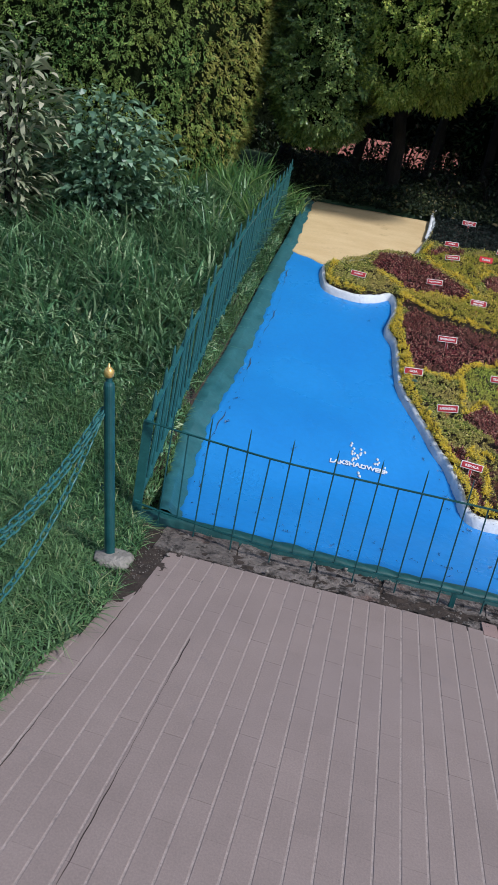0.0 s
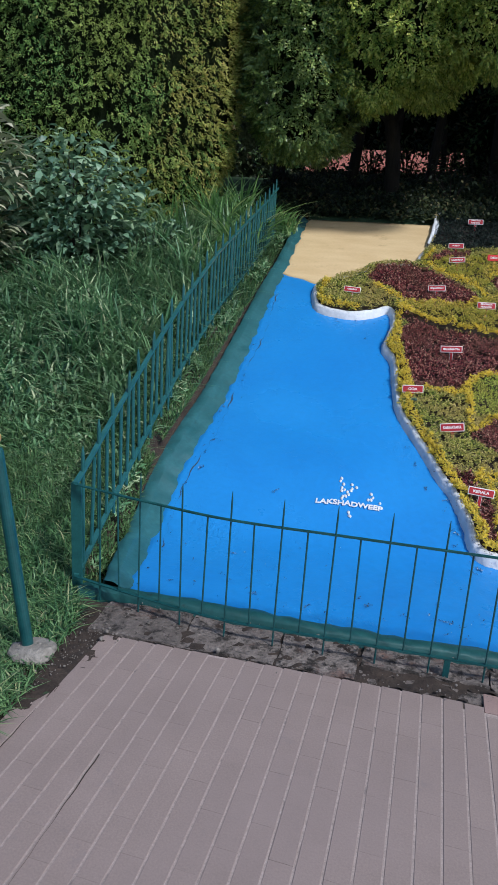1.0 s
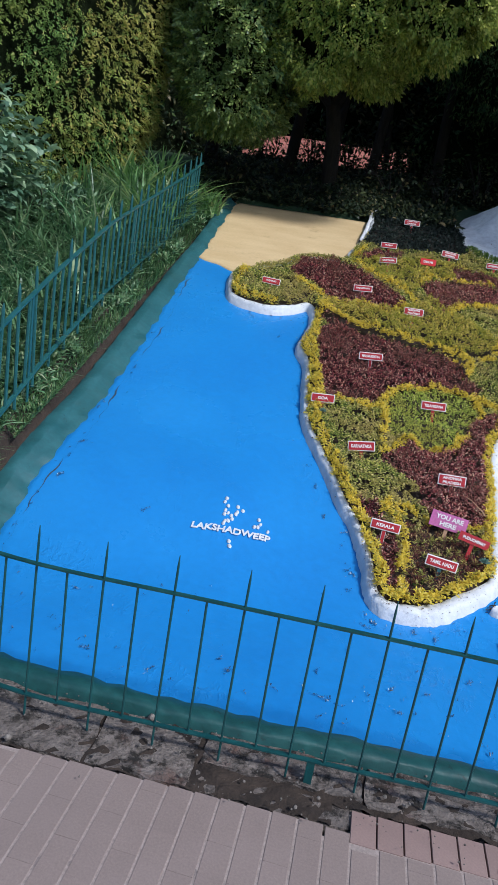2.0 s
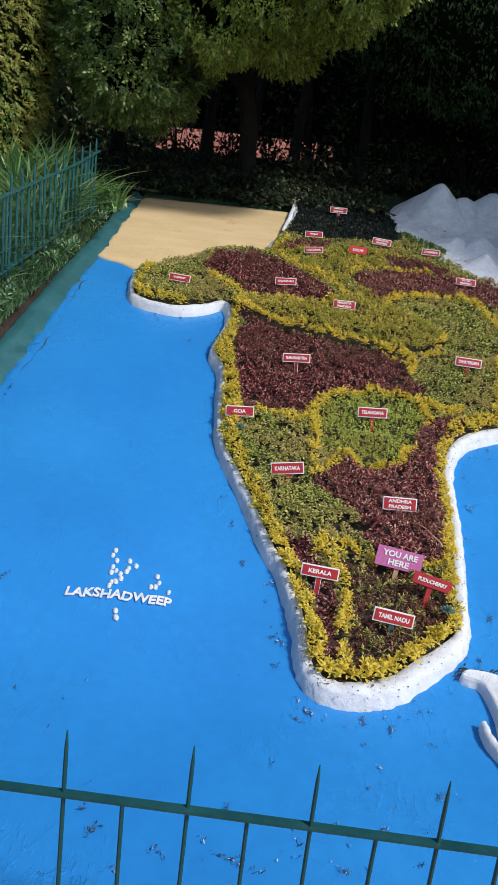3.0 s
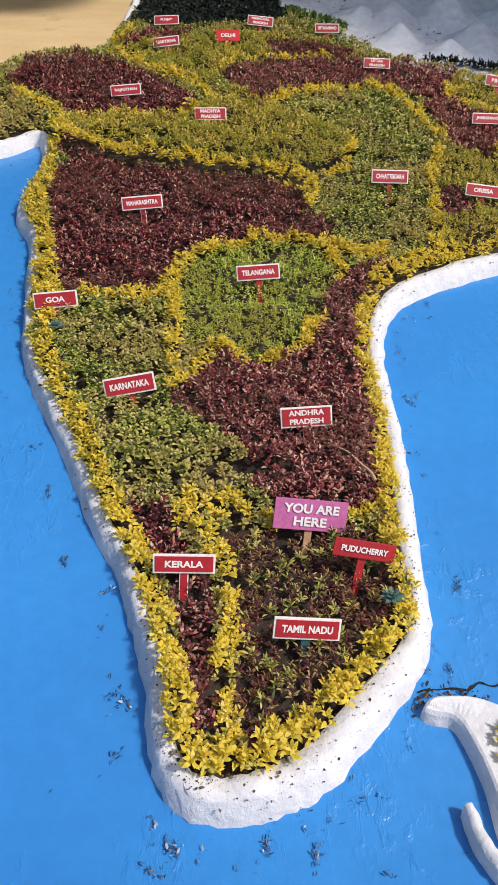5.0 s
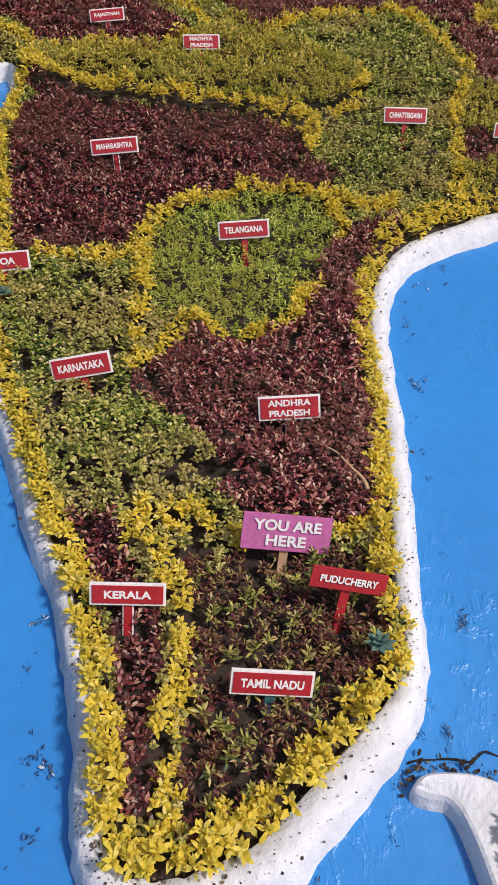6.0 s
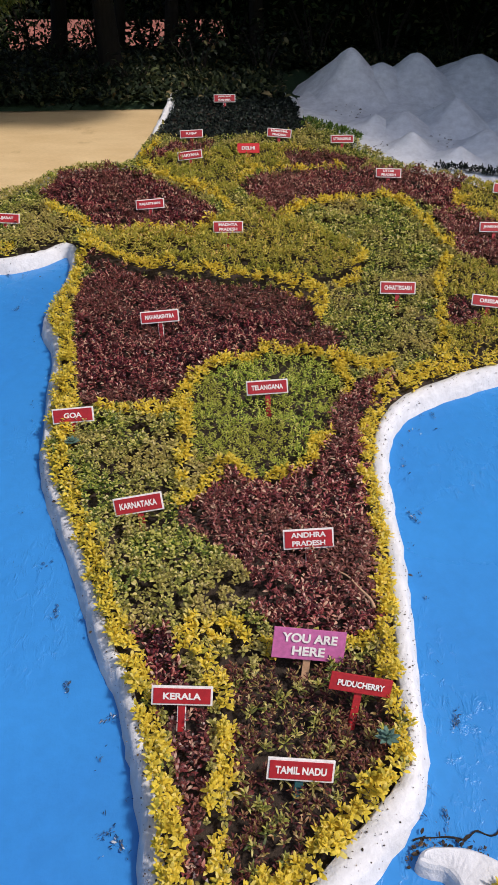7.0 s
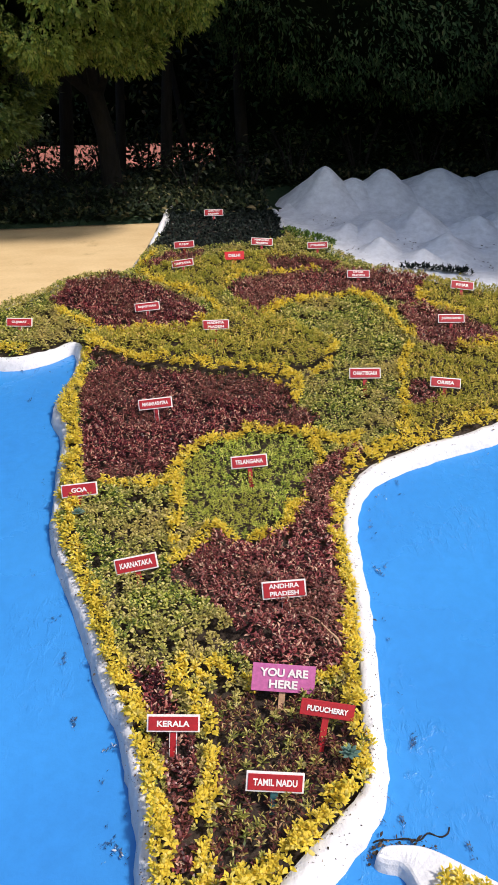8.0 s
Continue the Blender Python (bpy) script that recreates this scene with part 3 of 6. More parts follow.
MIXES = {"tamil": [(1.29, 4.78), (1.5, 4.76), (1.68, 4.76), (1.86, 4.76), (1.83, 4.5), (1.78, 4.41), (1.68, 4.32), (1.55, 4.23), (1.43, 4.15), (1.36, 4.15), (1.37, 4.37), (1.37, 4.56), (1.32, 4.68)]}
# rows of yellow shrubs: half width and line
BORDERS = [
    (0.026, [(1.29, 4.76), (1.34, 4.66), (1.36, 4.54), (1.34, 4.38), (1.34, 4.25), (1.35, 4.15)]),
    (0.034, [(1.24, 4.8), (1.34, 4.85), (1.48, 4.8), (1.51, 4.76)]),
    (0.022, [(1.70, 4.8), (1.84, 4.83)]),
    (0.034, [(1.02, 4.83), (1.09, 4.68), (1.155, 4.54), (1.19, 4.41), (1.22, 4.29), (1.25, 4.21), (1.32, 4.16), (1.41, 4.15)]),
    (0.026, [(0.87, 5.73), (1.12, 5.76), (1.16, 5.83)]),
    (0.030, [(1.2, 5.4), (1.21, 5.6), (1.2, 5.85), (1.25, 5.97), (1.38, 6.06), (1.56, 6.12), (1.74, 6.11), (1.85, 6.05), (1.87, 5.89)]),
    (0.024, [(1.2, 5.28), (1.33, 5.41), (1.36, 5.45), (1.47, 5.41), (1.62, 5.45), (1.75, 5.62)]),
    (0.036, [(1.43, 4.2), (1.53, 4.26), (1.65, 4.36), (1.76, 4.45), (1.81, 4.53), (1.83, 4.69), (1.855, 4.88), (1.88, 5.05), (1.90, 5.3)]),
    (0.036, [(0.60, 7.0), (0.60, 6.61), (0.62, 6.3), (0.67, 6.1), (0.72, 5.9), (0.74, 5.7)]),
    (0.034, [(1.9, 5.3), (1.92, 5.5), (1.97, 5.68), (2.07, 5.84), (2.2, 5.96), (2.4, 6.07), (2.66, 6.17), (3.0, 6.32)]),
    (0.034, [(0.60, 7.03), (0.78, 6.83), (1.12, 6.71), (1.44, 6.67), (1.76, 6.61), (1.83, 6.48), (1.81, 6.33)]),
    (0.030, [(1.93, 6.64), (2.03, 6.69), (2.12, 6.96)]),
    (0.030, [(2.25, 6.03), (2.32, 6.09), (2.4, 6.35), (2.46, 6.68), (2.57, 6.92)]),
    (0.030, [(0.33, 7.44), (0.67, 7.16), (0.99, 7.09), (1.2, 7.13), (1.36, 7.28)]),
    (0.036, [(1.71, 7.28), (1.81, 7.48), (2.09, 7.6), (2.45, 7.61), (2.54, 7.32), (2.62, 7.05)]),
    (0.034, [(0.82, 8.05), (1.06, 7.79), (1.27, 7.69), (1.40, 7.48)]),
    (0.024, [(1.45, 7.82), (1.56, 8.02)]), (0.022, [(1.47, 8.07), (1.81, 8.02), (2.16, 8.09)]),
    (0.036, [(2.83, 7.71), (2.86, 7.52), (3.05, 7.38)]), (0.03, [(-0.15, 7.5), (-0.2, 7.2), (-0.05, 7.03), (0.2, 7.0)]),
    (0.026, [(0.74, 5.7), (0.76, 5.5), (0.84, 5.3), (0.95, 5.05), (1.03, 4.88)]), (0.02, [(0.9, 8.5), (0.85, 8.3), (0.78, 8.1)]),
    (0.04, [(1.85, 6.1), (1.98, 6.02), (2.1, 6.1)]), (0.03, [(1.62, 6.62), (1.78, 6.55), (1.83, 6.4)]), (0.03, [(2.9, 6.92), (3.2, 6.98), (3.4, 7.1)]),
]


def leaf_mesh(name, P, D, N, length, width, mat, fold=0.25):
    """One arched leaf with a rounded outline at each place P, along D, facing N."""
    D = D / np.linalg.norm(D, axis=1)[:, None]
    B = np.cross(D, N)
    B /= np.linalg.norm(B, axis=1)[:, None] + 1e-9
    U = np.cross(B, D)
    L, W = length[:, None], width[:, None]
    a, b, tip = P + D * L * 0.34 + U * L * 0.05, P + D * L * 0.72 + U * L * 0.03, P + D * L - U * L * 0.10
    V = np.stack([P, a + B * W * 0.46 + U * W * fold * 0.5, b + B * W * 0.40 + U * W * fold * 0.5, tip, b - B * W * 0.40 + U * W * fold * 0.5, a - B * W * 0.46 + U * W * fold * 0.5], 1).reshape(-1, 3)
    k = np.arange(len(P))[:, None] * 6
    F = np.concatenate([k + [0, 5, 1], k + [1, 5, 4], k + [1, 4, 2], k + [2, 4, 3]])
    return mesh_np(name, V, F, mat)


def scatter(xs, ys, spacing):
    X, Y = np.meshgrid(np.arange(*xs, spacing), np.arange(*ys, spacing * 0.93))
    X, Y = X.ravel(), Y.ravel()
    return X + rng.uniform(-0.5, 0.5, X.shape) * spacing, Y + rng.uniform(-0.5, 0.5, X.shape) * spacing


def rosettes(name, X, Y, Z, leaves, length, width, mat, up=0.7, jitter=0.35, loose=0.12):
    """A shoot at each place: spreading outer leaves, an upright heart."""
    n = len(X)
    P = np.repeat(np.stack([X, Y, Z], 1), leaves, 0)
    tier = np.tile((np.arange(leaves) + 0.5) / leaves, n)
    a = np.repeat(rng.uniform(0, 2 * np.pi, n), leaves) + np.tile(np.arange(leaves) * 2.4, n) + rng.normal(0, 0.25, n * leaves)
    e = up - 0.55 + 1.15 * tier + rng.normal(0, jitter * 0.6, n * leaves) + np.repeat(rng.normal(0, 0.12, n), leaves)
    D = np.stack([np.cos(a) * np.cos(e), np.sin(a) * np.cos(e), np.sin(e)], 1)
    P = P + np.stack([0 * a, 0 * a, (tier - 0.6) * length * 0.9], 1) + rng.normal(0, length * loose, P.shape)
    N = np.stack([-np.cos(a) * np.sin(e), -np.sin(a) * np.sin(e), np.cos(e)], 1) + rng.normal(0, 0.2, P.shape) + [0.25, -0.5, 0.1]
    s = rng.uniform(0.7, 1.2, n * leaves) * (1.08 - 0.35 * tier) * np.repeat(rng.uniform(0.8, 1.2, n), leaves)
    return leaf_mesh(name, P, D, N, s * length, s * width, mat)


PX, PY = scatter((-0.3, 3.6), (4.1, 9.95), 0.0175)
edge_d = dist_line(np.vstack([coast, coast[:1]]), PX, PY)
kw = 0.05 + 0.03 * np.exp(-(((PX - 1.6) / 0.4) ** 2 + ((PY - 4.25) / 0.3) ** 2)) + 0.024 * ((PX > 1.72) & (PY > 4.6) & (PY < 6.3))
ok = inside(coast, PX, PY) & (edge_d > kw - np.where(PY < 6.6, 0.014, 0.004))
PX, PY = PX[ok], PY[ok]
WX, WY = PX + 0.012 * lump(PX, PY, 14), PY + 0.012 * lump(PY, PX, 14, 3)      # ragged bed edges
kind = np.full(PX.shape, "green", dtype=object)
# uttar and jharkhand get the brighter ruddy leaf to paint their sunlit look
for table, k in ((OLIVES, "olive"), (GREENS, "green"), (PURPLES, "purple"), (MIXES, "mixed"), (DARKS, "dark")):
    for place, poly in table.items():
        kind[inside(poly, WX, WY)] = {"telangana": "fresh", "andhra": "ruddy", "uttar": "ruddy", "jharkhand": "ruddy"}.get(place, k)
# whole northern bed takes the leaf colour darkened for shade
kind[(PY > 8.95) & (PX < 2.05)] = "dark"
thin = rng.uniform(0, 1, PX.shape)
for half, line in BORDERS:
    d = dist_line(spline(line, 4), WX, WY)
    kind[(d < half * (0.85 + 0.35 * lump(PX, PY, 7, 5))) & (thin < 0.93)] = "yellow"
hug = edge_d[ok] < kw[ok] + 0.042 + 0.018 * lump(PX, PY, 8, 4)
green_coast = (PX < 1.05) & (PY > 4.9) & (PY < 5.65)
kind[hug & (PY < 6.5) & (thin < np.where(green_coast, 0.45, 0.92))] = "yellow"
ledge = dist_line(spline([(0.62, 6.95), (0.78, 6.77), (1.12, 6.65), (1.44, 6.61), (1.74, 6.55), (1.79, 6.43)], 4), WX, WY)
kind[(ledge < 0.055) & ((kind == "green") | (kind == "olive")) & (WY < np.interp(WX, (0.62, 0.78, 1.12, 1.44, 1.74), (6.97, 6.79, 6.67, 6.63, 6.57)))] = "purple"
PZ = slab_z(PX, PY) + 0.066 + (0.026 - bed_drop(PX, PY)) * np.clip((edge_d[ok] - kw[ok]) / 0.06, 0, 1)
terrace = inside(OLIVES["madhya"], WX, WY) | ((kind == "yellow") & (dist_line(spline(BORDERS[10][1], 4), WX, WY) < 0.04))
PZ = PZ + 0.040 * terrace - 0.012 * (inside(PURPLES["maharashtra"], WX, WY) | (ledge < 0.055) & (kind == "purple"))         # the middle bed stands higher than the one below it
SIGN_PLACES = [(1.37, 9.31), (1.13, 8.49), (1.76, 8.55), (2.22, 8.45), (1.14, 8.1), (1.53, 8.25), (2.44, 7.88), (0.11, 7.25), (0.94, 7.35), (1.38, 7.05), (1.07, 6.25), (2.22, 6.52), (2.64, 6.45), (2.91, 7.16), (3.13, 7.66), (1.54, 5.8), (0.78, 5.66), (1.08, 5.23), (1.63, 5.1), (1.58, 4.74), (1.24, 4.61), (1.7, 4.6), (1.53, 4.42)]
BEDS = [
    ("purple", "purple_foliage_bed", PURPLE, 11, 0.021, 0.0078, 0.044, 0.50, "clipped dark purple foliage plants, tightly planted"),
    ("ruddy", "ruddy_foliage_bed", RUDDY, 11, 0.021, 0.0078, 0.040, 0.50, "clipped reddish purple foliage plants with paler tips"),
    ("green", "green_foliage_bed", GREEN, 10, 0.0175, 0.0092, 0.036, 0.4, "clipped green and brownish foliage plants, tightly planted"),
    ("fresh", "fresh_green_bed", FRESH, 11, 0.0165, 0.0048, 0.028, 0.6, "clipped fresh green fine-leaved plants, tightly planted"),
    ("olive", "olive_foliage_bed", OLIVE, 10, 0.020, 0.0072, 0.050, 0.6, "clipped yellowish olive foliage plants, tightly planted"),
    ("yellow", "yellow_foliage_border", YELLOW, 11, 0.022, 0.0095, 0.046, 0.5, "rows of bright yellow-leaved shrubs edging the beds"),
    ("mixed", "sparse_foliage_bed", MIXED, 11, 0.020, 0.0055, 0.018, 0.6, "sparse brown and green plants with bare soil between"),
    ("dark", "dark_foliage_bed", SHADEDLEAF, 8, 0.026, 0.015, 0.012, 0.4, "very dark green leafy plants in shade"),
]
for k, name, mat, leaves, ln, wd, rise, up, label in BEDS:
    s = kind == k
    x, y, z = PX[s], PY[s], PZ[s]
    far = np.clip((y - 6.2) / 2.0, 0, 1)                                   # thinned towards the back
    q = np.stack([x, y, 0 * x], 1)
    tuft = value_noise(q, 15.0, 3) * 0.75 + value_noise(q, 34.0, 7) * 0.5
    fine = value_noise(q, 48.0, 11)                                        # small gaps between neighbouring plants
    keep = rng.uniform(0, 1, x.shape) < {"mixed": 0.68, "dark": 0.45, "green": 0.95, "fresh": 0.98, "yellow": 0.92}.get(k, 0.88) * (1 - 0.2 * far) * np.clip(1.2 + 1.3 * fine + 0.45 * tuft, 0.5 if k == "yellow" else 0.15, 1)
    x, y, z, far, tuft = x[keep], y[keep], z[keep], far[keep], tuft[keep]
    h = rise * np.clip(0.62 + 0.75 * tuft, 0, 1.4) * rng.uniform(0.45, 1.1, x.shape)
    for sx, sy in SIGN_PLACES:                                             # trimmed short in front of the boards
        near = np.exp(-((x - sx) / 0.11) ** 4 - ((y - sy + 0.03) / 0.05) ** 2)
        h, z = h * (1 - 0.7 * near), z - 0.008 * near
    for zone, size in ((far < 0.35, 1.0), (far >= 0.35, 1.3)):
        if not zone.any():
            continue
        bed = new(name, rosettes(name, x[zone], y[zone], z[zone] + h[zone], leaves if size == 1 else leaves - 3, ln * size, wd * size, mat, up))
        tagged(bed, label, "plants", kind="stuff")
s = kind == "mixed"
x, y, z = PX[s][::13], PY[s][::13], PZ[s][::13]
tagged(new("green_seedlings", rosettes("green_seedlings", x, y, z + 0.014, 16, 0.024, 0.0060, GREEN, 0.55, 0.6)), "scattered green seedlings with narrow leaves in bare soil", "plants", kind="stuff")


# ---------------------------------------------------------------- signs on the map
def lettering(parent, lines, width, height, mat, y):
    for row, text in enumerate(lines):
        cu = bpy.data.curves.new("lettering", "FONT")
        cu.body, cu.align_x, cu.align_y, cu.extrude, cu.offset = text, "CENTER", "CENTER", 0.02, 0.034
        tmp = new("lettering", cu)
        bpy.context.view_layer.update()
        me = bpy.data.meshes.new_from_object(tmp.evaluated_get(bpy.context.evaluated_depsgraph_get()))
        bpy.data.objects.remove(tmp)
        co = np.array([v.co[:] for v in me.vertices])
        w, h = np.ptp(co[:, 0]), np.ptp(co[:, 1])
        sy = height * (0.35 if len(lines) == 1 else (0.30 if height > 0.08 else 0.265)) / h
        sx = min(width * 0.76 / w, sy * 1.15)
        c = (co.max(0) + co.min(0)) / 2
        co = (co - c) * [sx, sy, 0.012]
        zc = 0 if len(lines) == 1 else (0.21 if row == 0 else -0.21) * height
        for v, p in zip(me.vertices, co):
            v.co = (p[0], y - p[2], p[1] + zc)
        me.materials.append(mat)
        ob = new("lettering", me)
        ob.parent = parent


def map_sign(lines, place, width=0.178, height=0.060, roll=0.0, lift=0.035, red=None, border=True, legs=1, lean=-16, turn=0.0, post_mat=None):
    x, y = place
    z = float(slab_z(x, y) - bed_drop(x, y)) + 0.087
    width, height = width * 0.93, height * 0.93
    sign = new("map_sign")
    sign.matrix_world = pose(x, y, z, 0, 0, turn) @ pose(0, 0, 0, lean, roll, 0)
    cz = lift + height / 2
    board = part("board", box_bm(-width / 2, -0.003, -height / 2, width / 2, 0.003, height / 2, 0.001), SIGNWHITE if border else (red or SIGNPINK), sign)
    board.location = (0, 0, cz)
    t = 0.0055
    if border:
        panel = part("panel", box_bm(-width / 2 + t, -0.0052, -height / 2 + t, width / 2 - t, -0.0032, height / 2 - t), red or SIGNRED, board)
    lettering(board, lines, width, height, SIGNWHITE, -0.0056)
    for k in range(1):
        off, wide = 0, 0.012 if legs == 2 else 0.0105
        part("post", box_bm(off - wide, 0.0035, -0.09, off + wide, 0.0085, lift + height * 0.5, 0.001), post_mat or (SIGNWHITE if legs == 2 else red or SIGNRED), sign)
        if legs == 2:
            part("post_face", box_bm(-wide + 0.003, 0.0022, -0.09, wide - 0.003, 0.0033, lift - 0.001), SIGNRED, sign)
    words = " ".join(lines).lower()
    tagged(sign, ("pink" if not border and red is None else "red") + f" name board reading {words} on a short post", "sign", "name boards on the map")
    return sign


map_sign(["JAMMU AND", "KASHMIR"], (1.372, 9.309), 0.19, 0.066, 0, 0.054, legs=2)
map_sign(["PUNJAB"], (1.133, 8.494), roll=-2, lift=0.044)
map_sign(["HIMACHAL", "PRADESH"], (1.764, 8.551), 0.19, 0.066, 5, 0.043)
map_sign(["UTTARAKHAND"], (2.218, 8.452), roll=0, lift=0.051)
map_sign(["HARYANA"], (1.142, 8.103), roll=-6, legs=2, lift=0.045)
map_sign(["DELHI"], (1.534, 8.247), 0.165, 0.07, 0, 0.042, red=SIGNBRIGHT, border=False)
map_sign(["UTTAR", "PRADESH"], (2.439, 7.880), 0.18, 0.062, 2, 0.047)
map_sign(["GUJARAT"], (0.110, 7.246), roll=3, legs=2, lift=0.023)
map_sign(["RAJASTHAN"], (0.935, 7.354), roll=-4, legs=2, lift=0.048)
map_sign(["MADHYA", "PRADESH"], (1.385, 7.052), 0.178, 0.066, 0, 0.066, legs=2)
map_sign(["MAHARASHTRA"], (1.071, 6.255), 0.19, roll=-4, legs=2, lift=0.055)
map_sign(["CHHATTISGARH"], (2.215, 6.519), 0.19, 0.065, 2, 0.053)
map_sign(["ORISSA"], (2.643, 6.447), 0.185, roll=7, lift=0.04)
map_sign(["JHARKHAND"], (2.906, 7.159), 0.185, roll=2, lift=0.048)
map_sign(["BIHAR"], (3.135, 7.658), 0.18, 0.066, 8, 0.051)
map_sign(["TELANGANA"], (1.537, 5.800), 0.182, 0.063, -3, 0.05)
map_sign(["GOA"], (0.777, 5.664), 0.172, 0.063, -4, 0.022, legs=2)
map_sign(["KARNATAKA"], (1.077, 5.229), 0.18, 0.066, -9, 0.029)
map_sign(["ANDHRA", "PRADESH"], (1.630, 5.095), 0.176, 0.070, -2, 0.022, legs=2, red=SIGNRED)
map_sign(["YOU ARE", "HERE"], (1.584, 4.740), 0.222, 0.095, 8, 0.030, border=False, post_mat=STICK)
map_sign(["KERALA"], (1.239, 4.605), 0.174, 0.056, 4, 0.046, legs=2)
map_sign(["PUDUCHERRY"], (1.696, 4.600), 0.182, 0.052, 13, 0.075, red=SIGNRED, border=False)
map_sign(["TAMIL NADU"], (1.533, 4.422), 0.178, 0.060, 7, 0.037, post_mat=GREENPAINT)

# ---------------------------------------------------------------- white mountains behind the map
PEAKS = ((2.51, 10.0, 0.288, 0.3), (3.12, 10.05, 0.267, 0.3), (3.74, 10.15, 0.237, 0.42), (4.06, 10.2, 0.161, 0.35), (4.34, 10.2, 0.206, 0.4), (2.82, 10.05, 0.17, 0.3), (3.25, 9.2, 0.205, 0.27), (3.76, 9.1, 0.163, 0.25), (2.81, 9.1, 0.135, 0.21), (2.58, 9.12, 0.096, 0.18), (3.36, 8.68, 0.147, 0.22), (2.78, 8.68, 0.093, 0.15), (3.09, 8.48, 0.082, 0.14), (4.06, 9.2, 0.179, 0.3))     # place, height, spread


def range_z(x, y):
    """The swelling ground between the peaks, rising to a wall at the back."""
    x, y = np.asarray(x, float), np.asarray(y, float)
    foot = np.clip((x - 1.97) / 0.33, 0, 1)
    back = np.clip((y - 9.35) / 0.75, 0, 1) * foot
    return slab_z(x, y) + 0.034 + 0.10 * back * back * (3 - 2 * back) + 0.016 * lump(x, y, 2.4, 4) + 0.008 * lump(x, y, 6.1, 1)


def in_range(x, y):
    line = np.interp(x, (1.95, 2.05, 2.2, 2.42, 2.63, 2.98, 3.37, 4.9), (9.4, 9.15, 8.95, 8.58, 8.32, 8.12, 7.8, 7.0))
    return (y > line) & (x > 1.95) & (y < np.interp(x, (1.95, 2.3, 2.6), (9.75, 10.3, 10.6)))


def peak_mesh(px, py, h, r):
    """A concave cone with a blunt top, its rim sunk in the ground."""
    rings = np.array((0.0, 0.1, 0.2, 0.32, 0.46, 0.62, 0.82, 1.05, 1.35, 1.7))
    seg = 28
    a = np.linspace(0, 2 * np.pi, seg, endpoint=False)
    V = []
    for k, d in enumerate(rings):
        rr = r * d * (1 + 0.10 * np.sin(2 * a + px * 9) + 0.07 * np.sin(5 * a + py * 7))
        x, y = px + np.cos(a) * rr, py + np.sin(a) * rr
        z = range_z(px, py) * 0.35 + range_z(x, y) * 0.65 - (range_z(px, py) - range_z(x, y)) * 0.35 + h * (1.12 * np.exp(-1.30 * d ** 1.6) - 0.12 - 0.02 * (k == len(rings) - 1)) + 0.006 * lump(x, y, 9, px) * min(1, 3 * d)
        V.append(np.stack([x, y, z], 1))
    V = np.concatenate(V)
    i = np.arange(seg)
    F = np.concatenate([np.stack([k * seg + i, k * seg + (i + 1) % seg, (k + 1) * seg + (i + 1) % seg, (k + 1) * seg + i], 1) for k in range(len(rings) - 1)])
    return mesh_np("peak", V, F[:, ::-1], SNOW, True)


mountains = tagged(new("mountain_range"), "white painted concrete mountain peaks in shade behind the map", "model mountains")
base = new("mountain_base", grid_mesh("mountain_base", np.arange(1.93, 4.95, 0.03), np.arange(6.95, 10.9, 0.03), range_z, SNOW, in_range))
base.parent = mountains
for peak in PEAKS:
    ob = new("peak", peak_mesh(*peak))
    ob.parent = mountains

lit = np.random.default_rng(31)
f, g = lit.uniform(0, 1, 150), lit.uniform(-1, 1, 150)
px, py = 1.99 + 0.38 * f + 0.05 * g, 8.98 - 0.36 * f + 0.07 * g
tagged(new("green_edge_plants", rosettes("green_edge_plants", px, py, slab_z(px, py) + 0.105 + 0.03 * lit.uniform(0, 1, 150) * (1 - g * g), 10, 0.026, 0.011, FRESHDARK, 0.8)), "deep green bushy plants beside the white mountains", "plants", kind="stuff")
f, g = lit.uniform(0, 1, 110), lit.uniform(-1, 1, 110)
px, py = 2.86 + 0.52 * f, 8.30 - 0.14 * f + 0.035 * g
tagged(new("dark_edge_plants", rosettes("dark_edge_plants", px, py, slab_z(px, py) + 0.055 + 0.02 * lit.uniform(0, 1, 110), 9, 0.026, 0.010, SHADEDLEAF, 0.8)), "low blackish plants along the foot of the white mountains", "plants", kind="stuff")
lx, ly = lit.uniform(2.2, 4.3, 900), lit.uniform(7.7, 9.6, 900)
k = in_range(lx, ly) & (lump(lx, ly, 3.1, 5) > 0.1)
lx, ly = lx[k], ly[k]
a = lit.uniform(0, 6.28, len(lx))
LITTER = leafy("dead_leaf", [(0.0, (0.02, 0.017, 0.015)), (0.6, (0.07, 0.05, 0.035)), (1.0, (0.20, 0.13, 0.08))], None, 2, 0.8, 0.0)
litter = new("fallen_leaves", leaf_mesh("fallen_leaves", np.stack([lx, ly, range_z(lx, ly) + 0.006], 1), np.stack([np.cos(a), np.sin(a), 0.4 * np.sin(a) + 0.1], 1), np.stack([0 * a, 0 * a - 0.4, 0 * a + 1], 1) + lit.normal(0, 0.3, (len(lx), 3)), lit.uniform(0.012, 0.034, len(lx)), lit.uniform(0.006, 0.016, len(lx)), LITTER))
tagged(litter, "dark fallen leaves and dirt lying between the painted peaks", "litter", kind="stuff")

